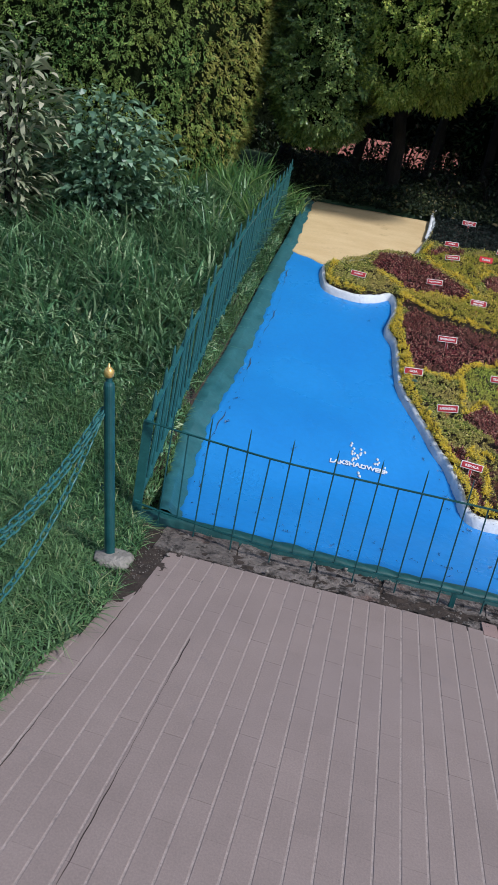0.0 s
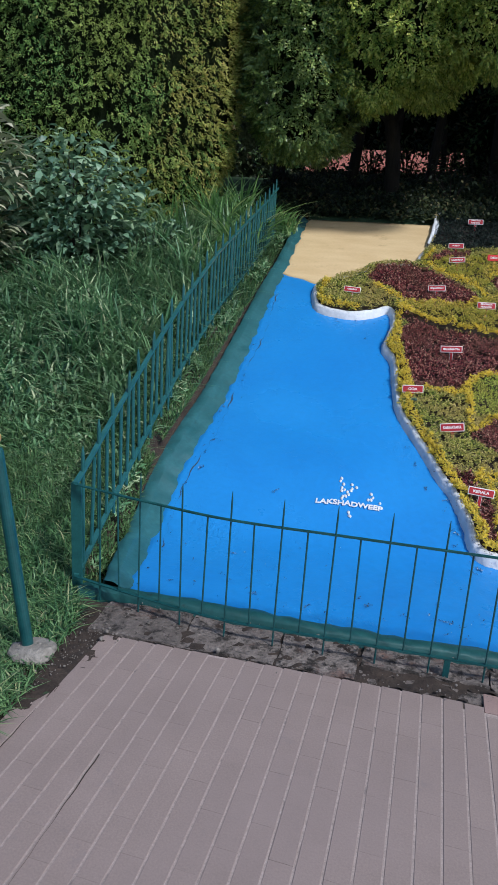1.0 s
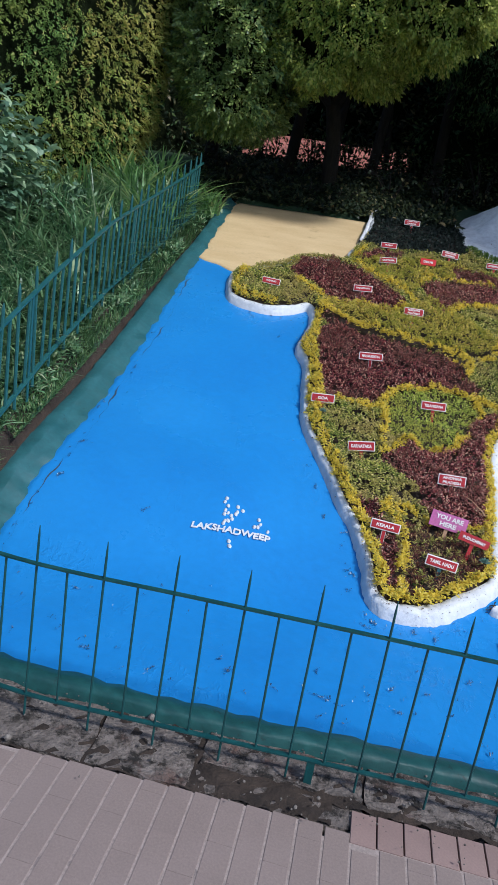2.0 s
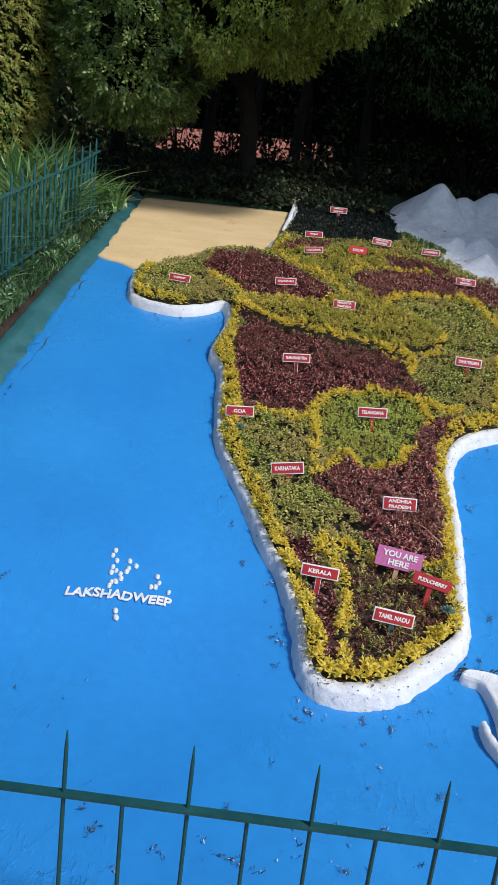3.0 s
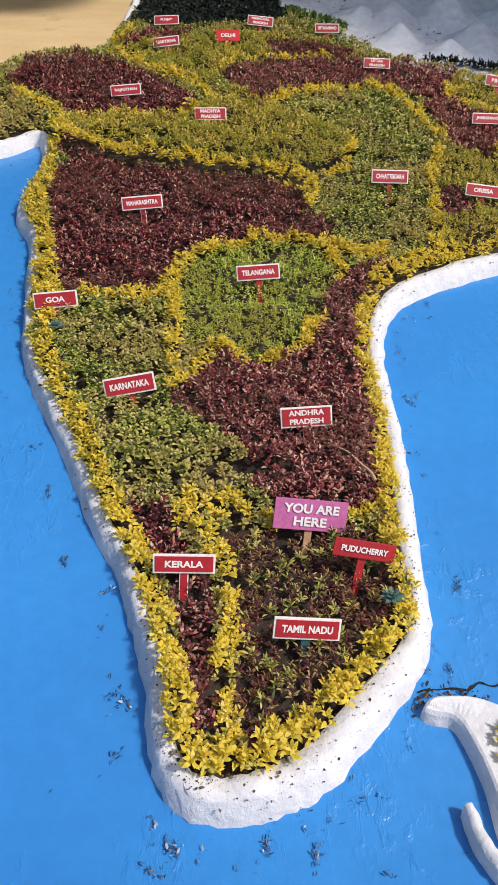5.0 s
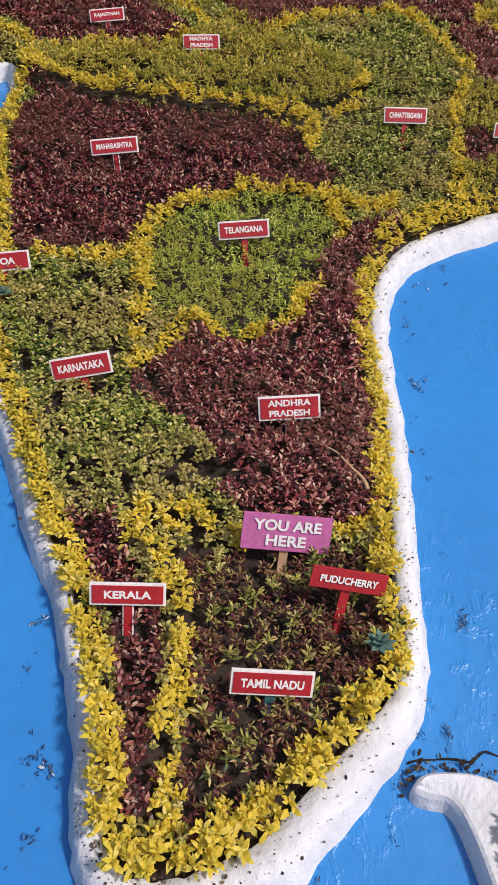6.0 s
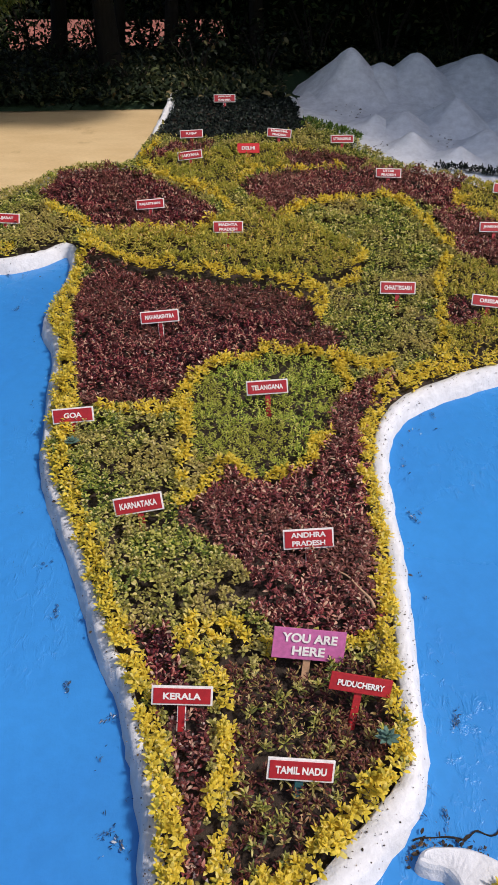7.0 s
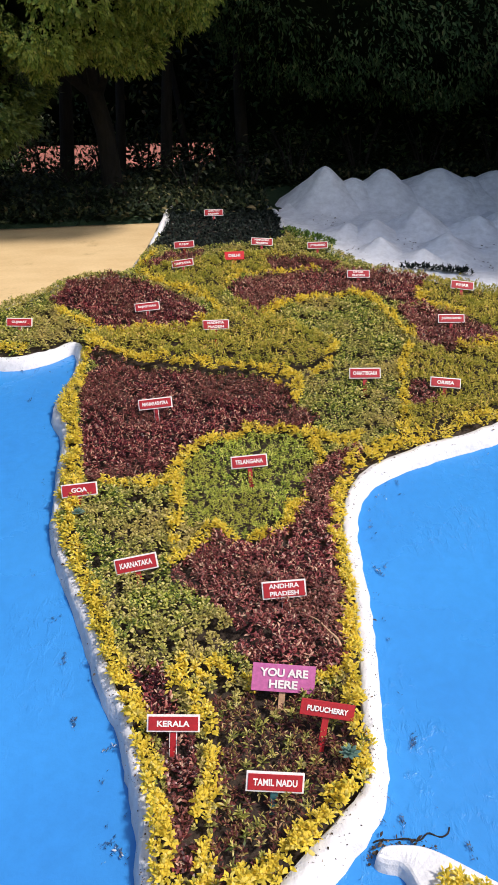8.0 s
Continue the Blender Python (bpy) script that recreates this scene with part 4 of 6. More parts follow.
# ---------------------------------------------------------------- island with its white kerb
ISLE = [(1.79, 4.29), (1.81, 4.311), (1.853, 4.317), (1.936, 4.305), (2.034, 4.25), (2.2, 4.13), (2.32, 3.97), (2.34, 3.78), (2.26, 3.6), (2.12, 3.52), (1.98, 3.58), (1.91, 3.72), (1.878, 3.83), (1.872, 3.90),
        (1.889, 3.977), (1.879, 4.032), (1.885, 4.124), (1.871, 4.216), (1.853, 4.256), (1.821, 4.265), (1.796, 4.275)]
isle_line = spline(ISLE, 5, True)
island = tagged(new("island_bed"), "small raised island bed with thick white painted kerb", "flower bed")
bm = bmesh.new()
way = np.roll(isle_line, -1, 0) - np.roll(isle_line, 1, 0)
way /= np.linalg.norm(way, axis=1)[:, None]
inward = np.stack([way[:, 1], -way[:, 0]], 1)                                # the line runs clockwise
rows = [[bm.verts.new((x + u * d, y + v * d, float(slab_z(x, y)) + h)) for (x, y), (u, v) in zip(isle_line, inward)] for d, h in ((-0.003, -0.02), (0.002, 0.012), (0.006, 0.032), (0.011, 0.042), (0.017, 0.046))]
n = len(isle_line)
for low, high in zip(rows, rows[1:]):
    for i in range(n):
        bm.faces.new((low[i], high[i], high[(i + 1) % n], low[(i + 1) % n]))
top = bm.faces.new(rows[-1][::-1])
bmesh.ops.triangulate(bm, faces=[top])
bmesh.ops.recalc_face_normals(bm, faces=bm.faces)
part("island_kerb", bm, WHITE, island, "white painted concrete", False)
fin_line = spline([(1.832, 4.078), (1.838, 4.02), (1.858, 3.97), (1.882, 3.93), (1.895, 3.88)], 5)
fin = new("island_spur", sweep_profile("island_spur", fin_line, lambda i: [(-0.016 - 0.0006 * i, -0.02), (-0.013 - 0.0006 * i, 0.034), (-0.006, 0.043), (0.006, 0.043), (0.012, 0.034), (0.015, -0.02)], WHITE, rough=0.001))
fin.parent = island
IX, IY = scatter((1.9, 2.35), (3.55, 4.3), 0.0175)
isle_in = [(1.94, 4.214), (1.985, 4.218), (2.022, 4.208), (2.14, 4.12), (2.26, 3.97), (2.28, 3.8), (2.2, 3.66), (2.1, 3.59), (2.0, 3.65), (1.935, 3.8), (1.918, 3.939), (1.92, 3.995), (1.93, 4.087), (1.936, 4.157)]
k = inside(isle_in, IX, IY)
IX, IY = IX[k], IY[k]
e = dist_line(np.array(isle_in + isle_in[:1]), IX, IY) < 0.03
iz = slab_z(IX, IY) + 0.065
tagged(new("island_yellow_border", rosettes("island_yellow_border", IX[e], IY[e], iz[e], 9, 0.022, 0.009, YELLOW, 0.6)), "yellow-leaved shrubs edging the island", "plants", kind="stuff")
tagged(new("island_green_plants", rosettes("island_green_plants", IX[~e], IY[~e], iz[~e], 9, 0.018, 0.009, GREEN, 0.6)), "clipped green plants on the island", "plants", kind="stuff")

# painted islands and their name on the slab
cu = bpy.data.curves.new("island_name", "FONT")
cu.body, cu.align_x, cu.extrude, cu.offset = "LAKSHADWEEP", "LEFT", 0.01, 0.03
tmp = new("island_name", cu)
bpy.context.view_layer.update()
me = bpy.data.meshes.new_from_object(tmp.evaluated_get(bpy.context.evaluated_depsgraph_get()))
bpy.data.objects.remove(tmp)
co = np.array([v.co[:] for v in me.vertices])
co = (co - co.min(0)) / np.ptp(co, axis=0)
tx, ty = 0.222 + 0.425 * co[:, 0], 4.392 + 0.042 * co[:, 1] + 0.038 * co[:, 0] + 0.003 * np.sin(co[:, 0] * 30)
for v, x, y, z in zip(me.vertices, tx, ty, slab_z(tx, ty) + 0.0045 + 0.003 * co[:, 2]):
    v.co = (x, y, z)
me.materials.append(WHITE)
tagged(new("island_name", me), "white painted name LAKSHADWEEP on the blue slab", "painted writing")
for px, py, r in ((0.358, 4.652, 0.0115), (0.354, 4.623, 0.0103), (0.378, 4.6, 0.0115), (0.432, 4.61, 0.0115), (0.464, 4.592, 0.0115), (0.437, 4.572, 0.0103), (0.432, 4.554, 0.0115), (0.371, 4.565, 0.0103), (0.372, 4.537, 0.0115), (0.39, 4.549, 0.0092), (0.411, 4.537, 0.0103), (0.419, 4.516, 0.0115), (0.401, 4.497, 0.0127), (0.386, 4.491, 0.0103), (0.382, 4.472, 0.0103), (0.563, 4.565, 0.0115), (0.577, 4.536, 0.0092), (0.566, 4.513, 0.0115), (0.548, 4.508, 0.0103), (0.625, 4.502, 0.0092), (0.439, 4.365, 0.0115), (0.449, 4.336, 0.0127)):
    pz = float(slab_z(px, py))
    dot = part("islet", lathe_bm([(r * 1.15, -0.004), (r, 0.004), (r * 0.7, 0.008), (r * 0.2, 0.009)], 9), WHITE)
    dot.matrix_world = pose(px, py, pz, 18, 0, r * 9000) @ Matrix.Diagonal((1.2, 0.85, 1, 1))
    tagged(dot, "small white painted islet on the blue slab", "islet", "painted islets")

# ---------------------------------------------------------------- iron fences
TALL = lathe_bm([(0.0052, -0.085), (0.0052, 0.54), (0.0046, 0.575), (0.0016, 0.608)], 7)
tall_me = bpy.data.meshes.new("bar")
TALL.to_mesh(tall_me)
SHORT = lathe_bm([(0.0052, 0.0), (0.0052, 0.478)], 7)
short_me = bpy.data.meshes.new("bar")
SHORT.to_mesh(short_me)
for me in (tall_me, short_me):
    me.materials.append(IRON)


def fence(name, line, foot, label, posts, stubs=(), thick=1.0, rail=(0.0085, 0.0028), paint=IRON):
    """Line: plan points; foot(x, y): height of the bottom rail."""
    root = tagged(new(name), label, "fence")
    pts = spline(line, 10)
    seg = np.hypot(*np.diff(pts, axis=0).T)
    run = np.concatenate([[0], np.cumsum(seg)])
    at = lambda s: (float(np.interp(s, run, pts[:, 0])), float(np.interp(s, run, pts[:, 1])))
    for rail_name, h in (("bottom_rail", 0.0), ("top_rail", 0.483)):
        V, F = [], []
        N = 60
        for i in range(N + 1):
            x, y = at(run[-1] * i / N)
            x2, y2 = at(min(run[-1], run[-1] * i / N + 0.01))
            x1, y1 = at(max(0, run[-1] * i / N - 0.01))
            d = np.array([x2 - x1, y2 - y1]) / (math.hypot(x2 - x1, y2 - y1) + 1e-9)
            s = np.array([-d[1], d[0]]) * rail[0]
            z, r = foot(x, y) + h, rail[1]
            V += [(x - s[0], y - s[1], z - r), (x + s[0], y + s[1], z - r), (x + s[0], y + s[1], z + r), (x - s[0], y - s[1], z + r)]
        for i in range(N):
            for k in range(4):
                F.append((4 * i + k, 4 * i + (k + 1) % 4, 4 * i + 4 + (k + 1) % 4, 4 * i + 4 + k))
        F += [(3, 2, 1, 0), (4 * N, 4 * N + 1, 4 * N + 2, 4 * N + 3)]
        ob = new(rail_name, mesh_np(rail_name, V, np.array(F)[:, ::-1], paint))
        ob.parent = root
    step, i = 0.1119, 0
    bars = [me.copy() for me in (tall_me, short_me)] if paint is not IRON else [tall_me, short_me]
    for me in bars:
        me.materials[0] = paint
    s = posts[1] if posts[1] > 0 else float(np.interp(0.006, pts[:, 0], run)) % (2 * step)
    while s < run[-1] - 0.02:
        x, y = at(s)
        b = new("bar", bars[i % 2])
        b.parent = root
        b.matrix_world = pose(x, y, foot(x, y) + 0.003, rng.normal(0, 0.5), rng.normal(0, 0.6), 0) @ Matrix.Diagonal((thick, thick, 1, 1))
        i, s = i + 1, s + step
    for s in posts[0]:
        x, y = at(s)
        z = foot(x, y)
        if s < 0.1:      # angle iron at the corner
            bm = box_bm(-0.028, -0.003, -0.12, 0.028, 0.003, 0.48, 0.001)
            box_bm(-0.028, 0.0032, -0.12, -0.022, 0.05, 0.48, 0.001, bm)
        else:
            bm = box_bm(-0.004, -0.011, -0.14, 0.004, 0.011, 0.483, 0.001)
        p = part("post", bm, paint, root)
        p.matrix_world = pose(x, y, z)
    for s in stubs:
        x, y = at(s)
        p = part("foot", box_bm(-0.013, -0.006, -0.10, 0.013, 0.006, 0.0, 0.001), IRON, root)
        p.matrix_world = pose(x, y, foot(x, y))
    return root


FRONT = [(-0.80, 3.13), (-0.4, 3.04), (0.0, 2.972), (0.5, 2.974), (1.1, 2.98), (2.0, 2.985), (3.2, 2.99), (4.7, 3.0)]
fence("front_fence", FRONT, lambda x, y: 0.092, "low green iron fence with alternating tall spikes along the slab", ([], -1), (1.79, 3.2), thick=0.78)
SIDE = [(-0.80, 3.14), (-0.865, 4.0), (-0.915, 5.0), (-0.945, 6.15), (-0.965, 7.3), (-0.99, 8.72)]


def side_foot(x, y):
    return float(np.interp(y, (3.16, 3.6, 4.2, 5.0, 6.0, 7.0, 8.0, 8.72), (0.092, 0.27, 0.51, 0.83, 1.19, 1.47, 1.75, 1.98)))


fence("side_fence", SIDE, side_foot, "low green iron fence climbing the slope beside the grass", ([0.012, 1.6, 3.4, 5.2], 0.09), thick=1.95, rail=(0.013, 0.006), paint=IRONFADED)

# ---------------------------------------------------------------- bollard and chains
BOLLARD = (-0.745, 2.60)


def bollard(x, y, lean=0.0, tip=0.0):
    ob = tagged(new("bollard"), "slim green painted iron bollard with a gold ball top", "bollard", "chained bollards")
    ob.matrix_world = pose(x, y, 0.02, tip, lean, 0)
    part("pole", lathe_bm([(0.025, -0.05), (0.025, 0.86), (0.021, 0.875), (0.014, 0.88), (0.014, 0.895)], 18), IRON, ob, smooth=False)
    part("ball", lathe_bm([(0.010, 0.893), (0.020, 0.902), (0.0245, 0.917), (0.023, 0.930), (0.014, 0.942), (0.006, 0.947), (0.005, 0.958), (0.002, 0.963)], 16), BRASS, ob, "gold painted ball with a small point", True)
    for z in (0.73, 0.36):
        part("eye_ring", tube_bm([(-0.026 - 0.016 * math.cos(a), 0.0, z + 0.014 * math.sin(a)) for a in np.linspace(-2.6, 2.6, 9)], 0.003, 6), IRON, ob)
    return ob


bollard(*BOLLARD, lean=-7.1, tip=0.0)
bm = bmesh.new()
bmesh.ops.create_icosphere(bm, subdivisions=3, radius=1.0)
for v in bm.verts:
    n = noise.noise(v.co * 1.7)
    v.co = Vector((v.co.x * 0.10 * (1 + 0.35 * n), v.co.y * 0.085 * (1 + 0.3 * n), max(-0.4, min(0.9, v.co.z)) * 0.034 + 0.004 * n))
footing = part("bollard_footing", bm, CONCRETE, smooth=True)
footing.location = (BOLLARD[0] + 0.03, BOLLARD[1] - 0.005, 0.02)
tagged(footing, "rough lump of old concrete round the bollard's foot", "footing")

LINK = tube_bm([(0.018 * math.cos(a) + (0.011 if math.cos(a) > 0 else -0.011), 0.0145 * math.sin(a), 0) for a in np.linspace(0, 2 * math.pi, 13)], 0.0042, 6)
link_me = bpy.data.meshes.new("link")
LINK.to_mesh(link_me)
CHAINGREEN = surface("chain_green", [(0.3, (0.022, 0.10, 0.098)), (0.7, (0.045, 0.16, 0.15))], 20, 0.3, 0.2, 0.001, 120, stains=[(50.0, (0.06, 0.07, 0.06), (0.62, 0.7))])
link_me.materials.append(CHAINGREEN)


def chain(a, b, sag, label):
    root = tagged(new("chain"), label, "chain", "chains between bollards")
    a, b = Vector(a), Vector(b)
    pts = [a.lerp(b, t) - Vector((0, 0, 4 * sag * t * (1 - t))) for t in np.linspace(0, 1, 200)]
    run = np.concatenate([[0], np.cumsum([(q - p).length for p, q in zip(pts, pts[1:])])])
    s, i = 0.0, 0
    while s < run[-1]:
        k = int(np.searchsorted(run, s).clip(1, 199))
        d = (pts[k] - pts[k - 1]).normalized()
        ob = new("link", link_me)
        ob.parent = root
        ob.matrix_world = Matrix.Translation(pts[k]) @ d.to_track_quat("X", "Z").to_matrix().to_4x4() @ pose(0, 0, 0, 90 * (i % 2) + 20, 0, 0)
        s, i = s + 0.047, i + 1
    return root


chain((-0.868, 2.59, 0.755), (-1.06, 0.85, 0.62), 0.29, "green iron chain hanging from the bollard")
chain((-0.862, 2.595, 0.745), (-1.08, 0.85, 0.62), 0.33, "green iron chain hanging beside the first from the bollard")
chain((-0.866, 2.59, 0.74), (-1.0, 0.85, 0.60), 0.54, "second green iron chain sagging lower from the bollard")

# ---------------------------------------------------------------- lawn, long grass, weeds
def blades(name, X, Y, Z, height, width, mat, bend=0.5, seg=3):
    n = len(X)
    a, lean = rng.uniform(0, 2 * np.pi, n), rng.uniform(0.1, bend, n)
    h = height * rng.uniform(0.55, 1.2, n)
    f = a + rng.uniform(-0.6, 0.6, n) + np.pi / 2
    rows = []
    for k in range(seg + 1):
        t = k / seg
        out = lean * h * t * t * 1.6
        up = h * (t - 0.38 * lean * t * t * t)
        w = width * (1 - t) ** 0.6 * 0.5 + 0.0002
        c = np.stack([X + np.cos(a) * out, Y + np.sin(a) * out, Z + up], 1)
        s = np.stack([np.cos(f), np.sin(f), np.zeros(n)], 1) * np.broadcast_to(w, n)[:, None]
        rows += [c - s, c + s]
    V = np.stack(rows, 1).reshape(-1, 3)
    k = np.arange(n)[:, None] * (2 * (seg + 1))
    F = np.concatenate([k + [2 * j, 2 * j + 1, 2 * j + 3, 2 * j + 2] for j in range(seg)])
    return mesh_np(name, V, F, mat)


def lawn_mask(x, y):
    fence_x = np.interp(y, [p[1] for p in SIDE], [p[0] for p in SIDE]) - 0.015
    edge = np.interp(y, (0.5, 0.9, 1.4, 1.95, 2.34, 2.44, 2.9, 3.17), (-0.82, -0.79, -0.735, -0.655, -0.575, -0.63, -0.66, -0.80))
    return x < np.where(y > 3.17, fence_x, edge)


gxs, gys = scatter((-3.6, -0.62), (0.4, 5.2), 0.0125)
k = lawn_mask(gxs, gys) & (gxs > -1.3 - 0.42 * gys)
gxs, gys = gxs[k], gys[k]
lawn = new("lawn_grass", blades("lawn_grass", gxs, gys, lawn_z(gxs, gys) - 0.018, 0.066 * (1.15 + 0.7 * lump(gxs, gys, 2.6)) * (0.8 + 0.35 * lump(gxs, gys, 9, 4)), 0.0088, GRASS, 1.35, 3))
tagged(lawn, "short uneven green lawn grass with dry blades", "grass", kind="stuff")
gxs, gys = scatter((-5.0, -0.8), (3.9, 8.8), 0.030)
k = lawn_mask(gxs, gys)
gxs, gys = gxs[k], gys[k]
near = np.interp(gys, [p[1] for p in SIDE], [p[0] for p in SIDE]) - gxs
tall = np.clip((gys - 3.9) / 1.6, 0.12, 1.0) * np.interp(gys, (6.0, 7.8), (1.0, 1.4)) * np.clip(0.35 + near * 2.5, 0.35, 1)
longg = new("long_grass", blades("long_grass", gxs, gys, lawn_z(gxs, gys) - 0.02, 0.33 * tall * (1.05 + 0.5 * lump(gxs, gys, 1.6, 2)) * (0.9 + 0.35 * lump(gxs, gys, 6, 3)) * 1.1, 0.028, LONGGRASS, 1.35, 5))
tagged(longg, "long unmown grass and strap leaves on the bank", "grass", kind="stuff")
# weeds between fence and kerb
gys = rng.uniform(3.22, 9.3, 7000)
gxs = np.interp(gys, [p[1] for p in SIDE], [p[0] for p in SIDE]) + rng.uniform(-0.4, 1.0, 7000) * 0.11
gxs = np.minimum(gxs, left_x(gys) - 0.14)
k = lump(gxs * 0, gys, 1.5, 6) > np.interp(gys, (3.4, 4.0, 4.8, 5.8), (-0.8, -0.4, -0.4, -0.9))
strip = new("kerb_weeds", blades("kerb_weeds", gxs[k], gys[k], lawn_z(gxs[k] * 0 - 0.9, gys[k]) - 0.03 - 0.8 * np.clip(gxs[k] + 0.95, 0, 1), np.interp(gys[k], (4.5, 6.5), (0.055, 0.095)) * (0.9 + 0.7 * lump(gxs[k] * 0, gys[k], 4.0, 2)), 0.010, GRASS, 0.9, 3))
tagged(strip, "grass and weeds growing between fence and kerb", "weeds", kind="stuff")
wy = rng.uniform(3.25, 9.0, 420)
wy = wy[lump(wy * 0, wy, 2.3, 9) > 0.05]
wx = left_x(wy) - rng.uniform(0.17, 0.27, wy.shape)
leafy_strip = new("kerb_seedlings", rosettes("kerb_seedlings", wx, wy, lawn_z(wx * 0 - 0.9, wy) + 0.0, 9, 0.062, 0.017, LONGGRASS, 0.75, 0.5))
tagged(leafy_strip, "small broad-leaved weeds rooted along the kerb", "weeds", kind="stuff")


def shrub(name, label, centre, size, n, ln, wd, mat, cat="shrub"):
    """Leafy stems rising from the foot."""
    root = tagged(new(name), label, cat)
    root.location = centre
    a = rng.uniform(0, 2 * np.pi, n)
    r = np.sqrt(rng.uniform(0, 1, n))
    t = rng.uniform(0.05, 1, n)
    P = np.stack([np.cos(a) * r * size[0] * (0.5 + 0.5 * t), np.sin(a) * r * size[1] * (0.5 + 0.5 * t), t * size[2] * (1 - 0.45 * r * r)], 1)
    P += rng.normal(0, 0.03, P.shape)
    D = np.stack([np.cos(a), np.sin(a), rng.uniform(-0.5, 0.5, n)], 1) + rng.normal(0, 0.4, P.shape)
    N = np.stack([np.zeros(n), np.zeros(n), np.ones(n)], 1) + rng.normal(0, 0.35, P.shape)
    s = rng.uniform(0.6, 1.25, n)
    ob = new("foliage", leaf_mesh("foliage", P, D, N, s * ln, s * wd, mat))
    ob.parent = root
    for i in range(7):
        b = rng.uniform(0, 6.28)
        part("stem", tube_bm([(0.02 * math.cos(b), 0.02 * math.sin(b), -0.05), (size[0] * 0.25 * math.cos(b), size[1] * 0.25 * math.sin(b), size[2] * 0.45), (size[0] * 0.5 * math.cos(b), size[1] * 0.5 * math.sin(b), size[2] * 0.8)], [0.012, 0.009, 0.004], 5), BARK, root)
    return root


def on_lawn(x, y):
    return (x, y, float(lawn_z(x, y)))


shrub("broadleaf_shrub", "dark green broad-leaved shrub before the clipped hedge", on_lawn(-2.72, 6.85), (0.85, 0.5, 1.45), 2600, 0.125, 0.056, WEED)
shrub("broadleaf_shrub", "low dark green leafy weeds at the hedge's foot", on_lawn(-2.05, 7.3), (0.6, 0.35, 0.55), 900, 0.11, 0.045, WEED)
shrub("dry_frond_bush", "bush with drooping dry straw-coloured fronds", on_lawn(-3.5, 6.5), (0.5, 0.4, 1.9), 1100, 0.20, 0.046, DRYPALM)


def strap_plant(name, label, centre, n, height, width, mat, bend=1.0):
    ob = new(name, blades(name, rng.normal(0, 0.05, n), rng.normal(0, 0.05, n), np.zeros(n) - 0.02, height, width, mat, bend, 6))
    ob.location = centre
    return tagged(ob, label, "plant")


for x, y, h, n in ((-0.89, 8.85, 0.34, 46), (-1.25, 8.6, 0.6, 60), (-1.65, 8.35, 0.62, 60), (-1.45, 8.0, 0.6, 60), (-2.1, 8.1, 0.6, 55), (-1.12, 8.3, 0.5, 55), (-1.1, 8.75, 0.52, 55), (-1.45, 8.75, 0.7, 65), (-1.85, 8.6, 0.7, 65), (-1.15, 7.6, 0.5, 50), (-1.5, 7.3, 0.5, 50), (-2.3, 8.45, 0.6, 60), (-2.65, 8.0, 0.55, 60)):
    strap_plant("lily_clump", "clump of long arching strap leaves by the fence", on_lawn(x, y), n, h, 0.044, STRAP, 0.75)


# ---------------------------------------------------------------- hedges and trees
def foliage_shell(name, P, N, ln, wd, per, mat, spread=0.05):
    """Flat sprays of small leaves standing out from a surface."""
    n = len(P)
    t = rng.normal(0, 1, (n, 3))
    t -= N * (t * N).sum(1)[:, None]
    t /= np.linalg.norm(t, axis=1)[:, None] + 1e-9
    main = N * 0.55 + t * 0.55 + [0.25, 0, -0.35]
    PP, DD = [], []
    for k in range(per):
        f = rng.uniform(0, 1, n)[:, None]
        o = rng.normal(0, 0.34, (n, 3))
        PP.append(P + main * f * spread + rng.normal(0, spread * 0.3, (n, 3)))
        DD.append(main + o)
    P2, D2 = np.concatenate(PP), np.concatenate(DD)
    N2 = np.tile(N, (per, 1)) + rng.normal(0, 0.5, P2.shape)
    s = rng.uniform(0.6, 1.3, len(P2))
    return mesh_np_leaf(name, P2, D2, N2, s * ln, s * wd, mat)


def sprays(name, P, N, stem, ln, wd, per, mat, droop=0.45, side=(0.1, 0.0, 0.0)):
    """Flat ferny sprays: leaflets in two ranks along a hanging stem."""
    n = len(P)
    t = rng.normal(0, 1, (n, 3))
    main = N * 0.6 + t * 0.38 + np.array(side) + [0, 0, -droop]
    main /= np.linalg.norm(main, axis=1)[:, None]
    face = N + [0, 0, 0.5] + rng.normal(0, 0.35, (n, 3))
    rank = np.cross(main, face)
    rank /= np.linalg.norm(rank, axis=1)[:, None] + 1e-9
    face = np.cross(rank, main)
    size = rng.uniform(0.6, 1.3, n)[:, None]
    PP, DD, NN = [], [], []
    for k in range(per):
        f = (k + 0.5) / per
        w = 1 if k % 2 else -1
        PP.append(P + main * (f * stem) * size + face * (-0.18 * stem * f * f) + rng.normal(0, 0.006, (n, 3)))
        DD.append(main * (0.7 + 0.5 * f) + rank * w * (0.75 - 0.5 * f) + rng.normal(0, 0.16, (n, 3)))
        NN.append(face + rng.normal(0, 0.25, (n, 3)))
    s = np.tile(size[:, 0], per) * rng.uniform(0.75, 1.2, n * per)
    return mesh_np_leaf(name, np.concatenate(PP), np.concatenate(DD), np.concatenate(NN), s * ln, s * wd, mat)


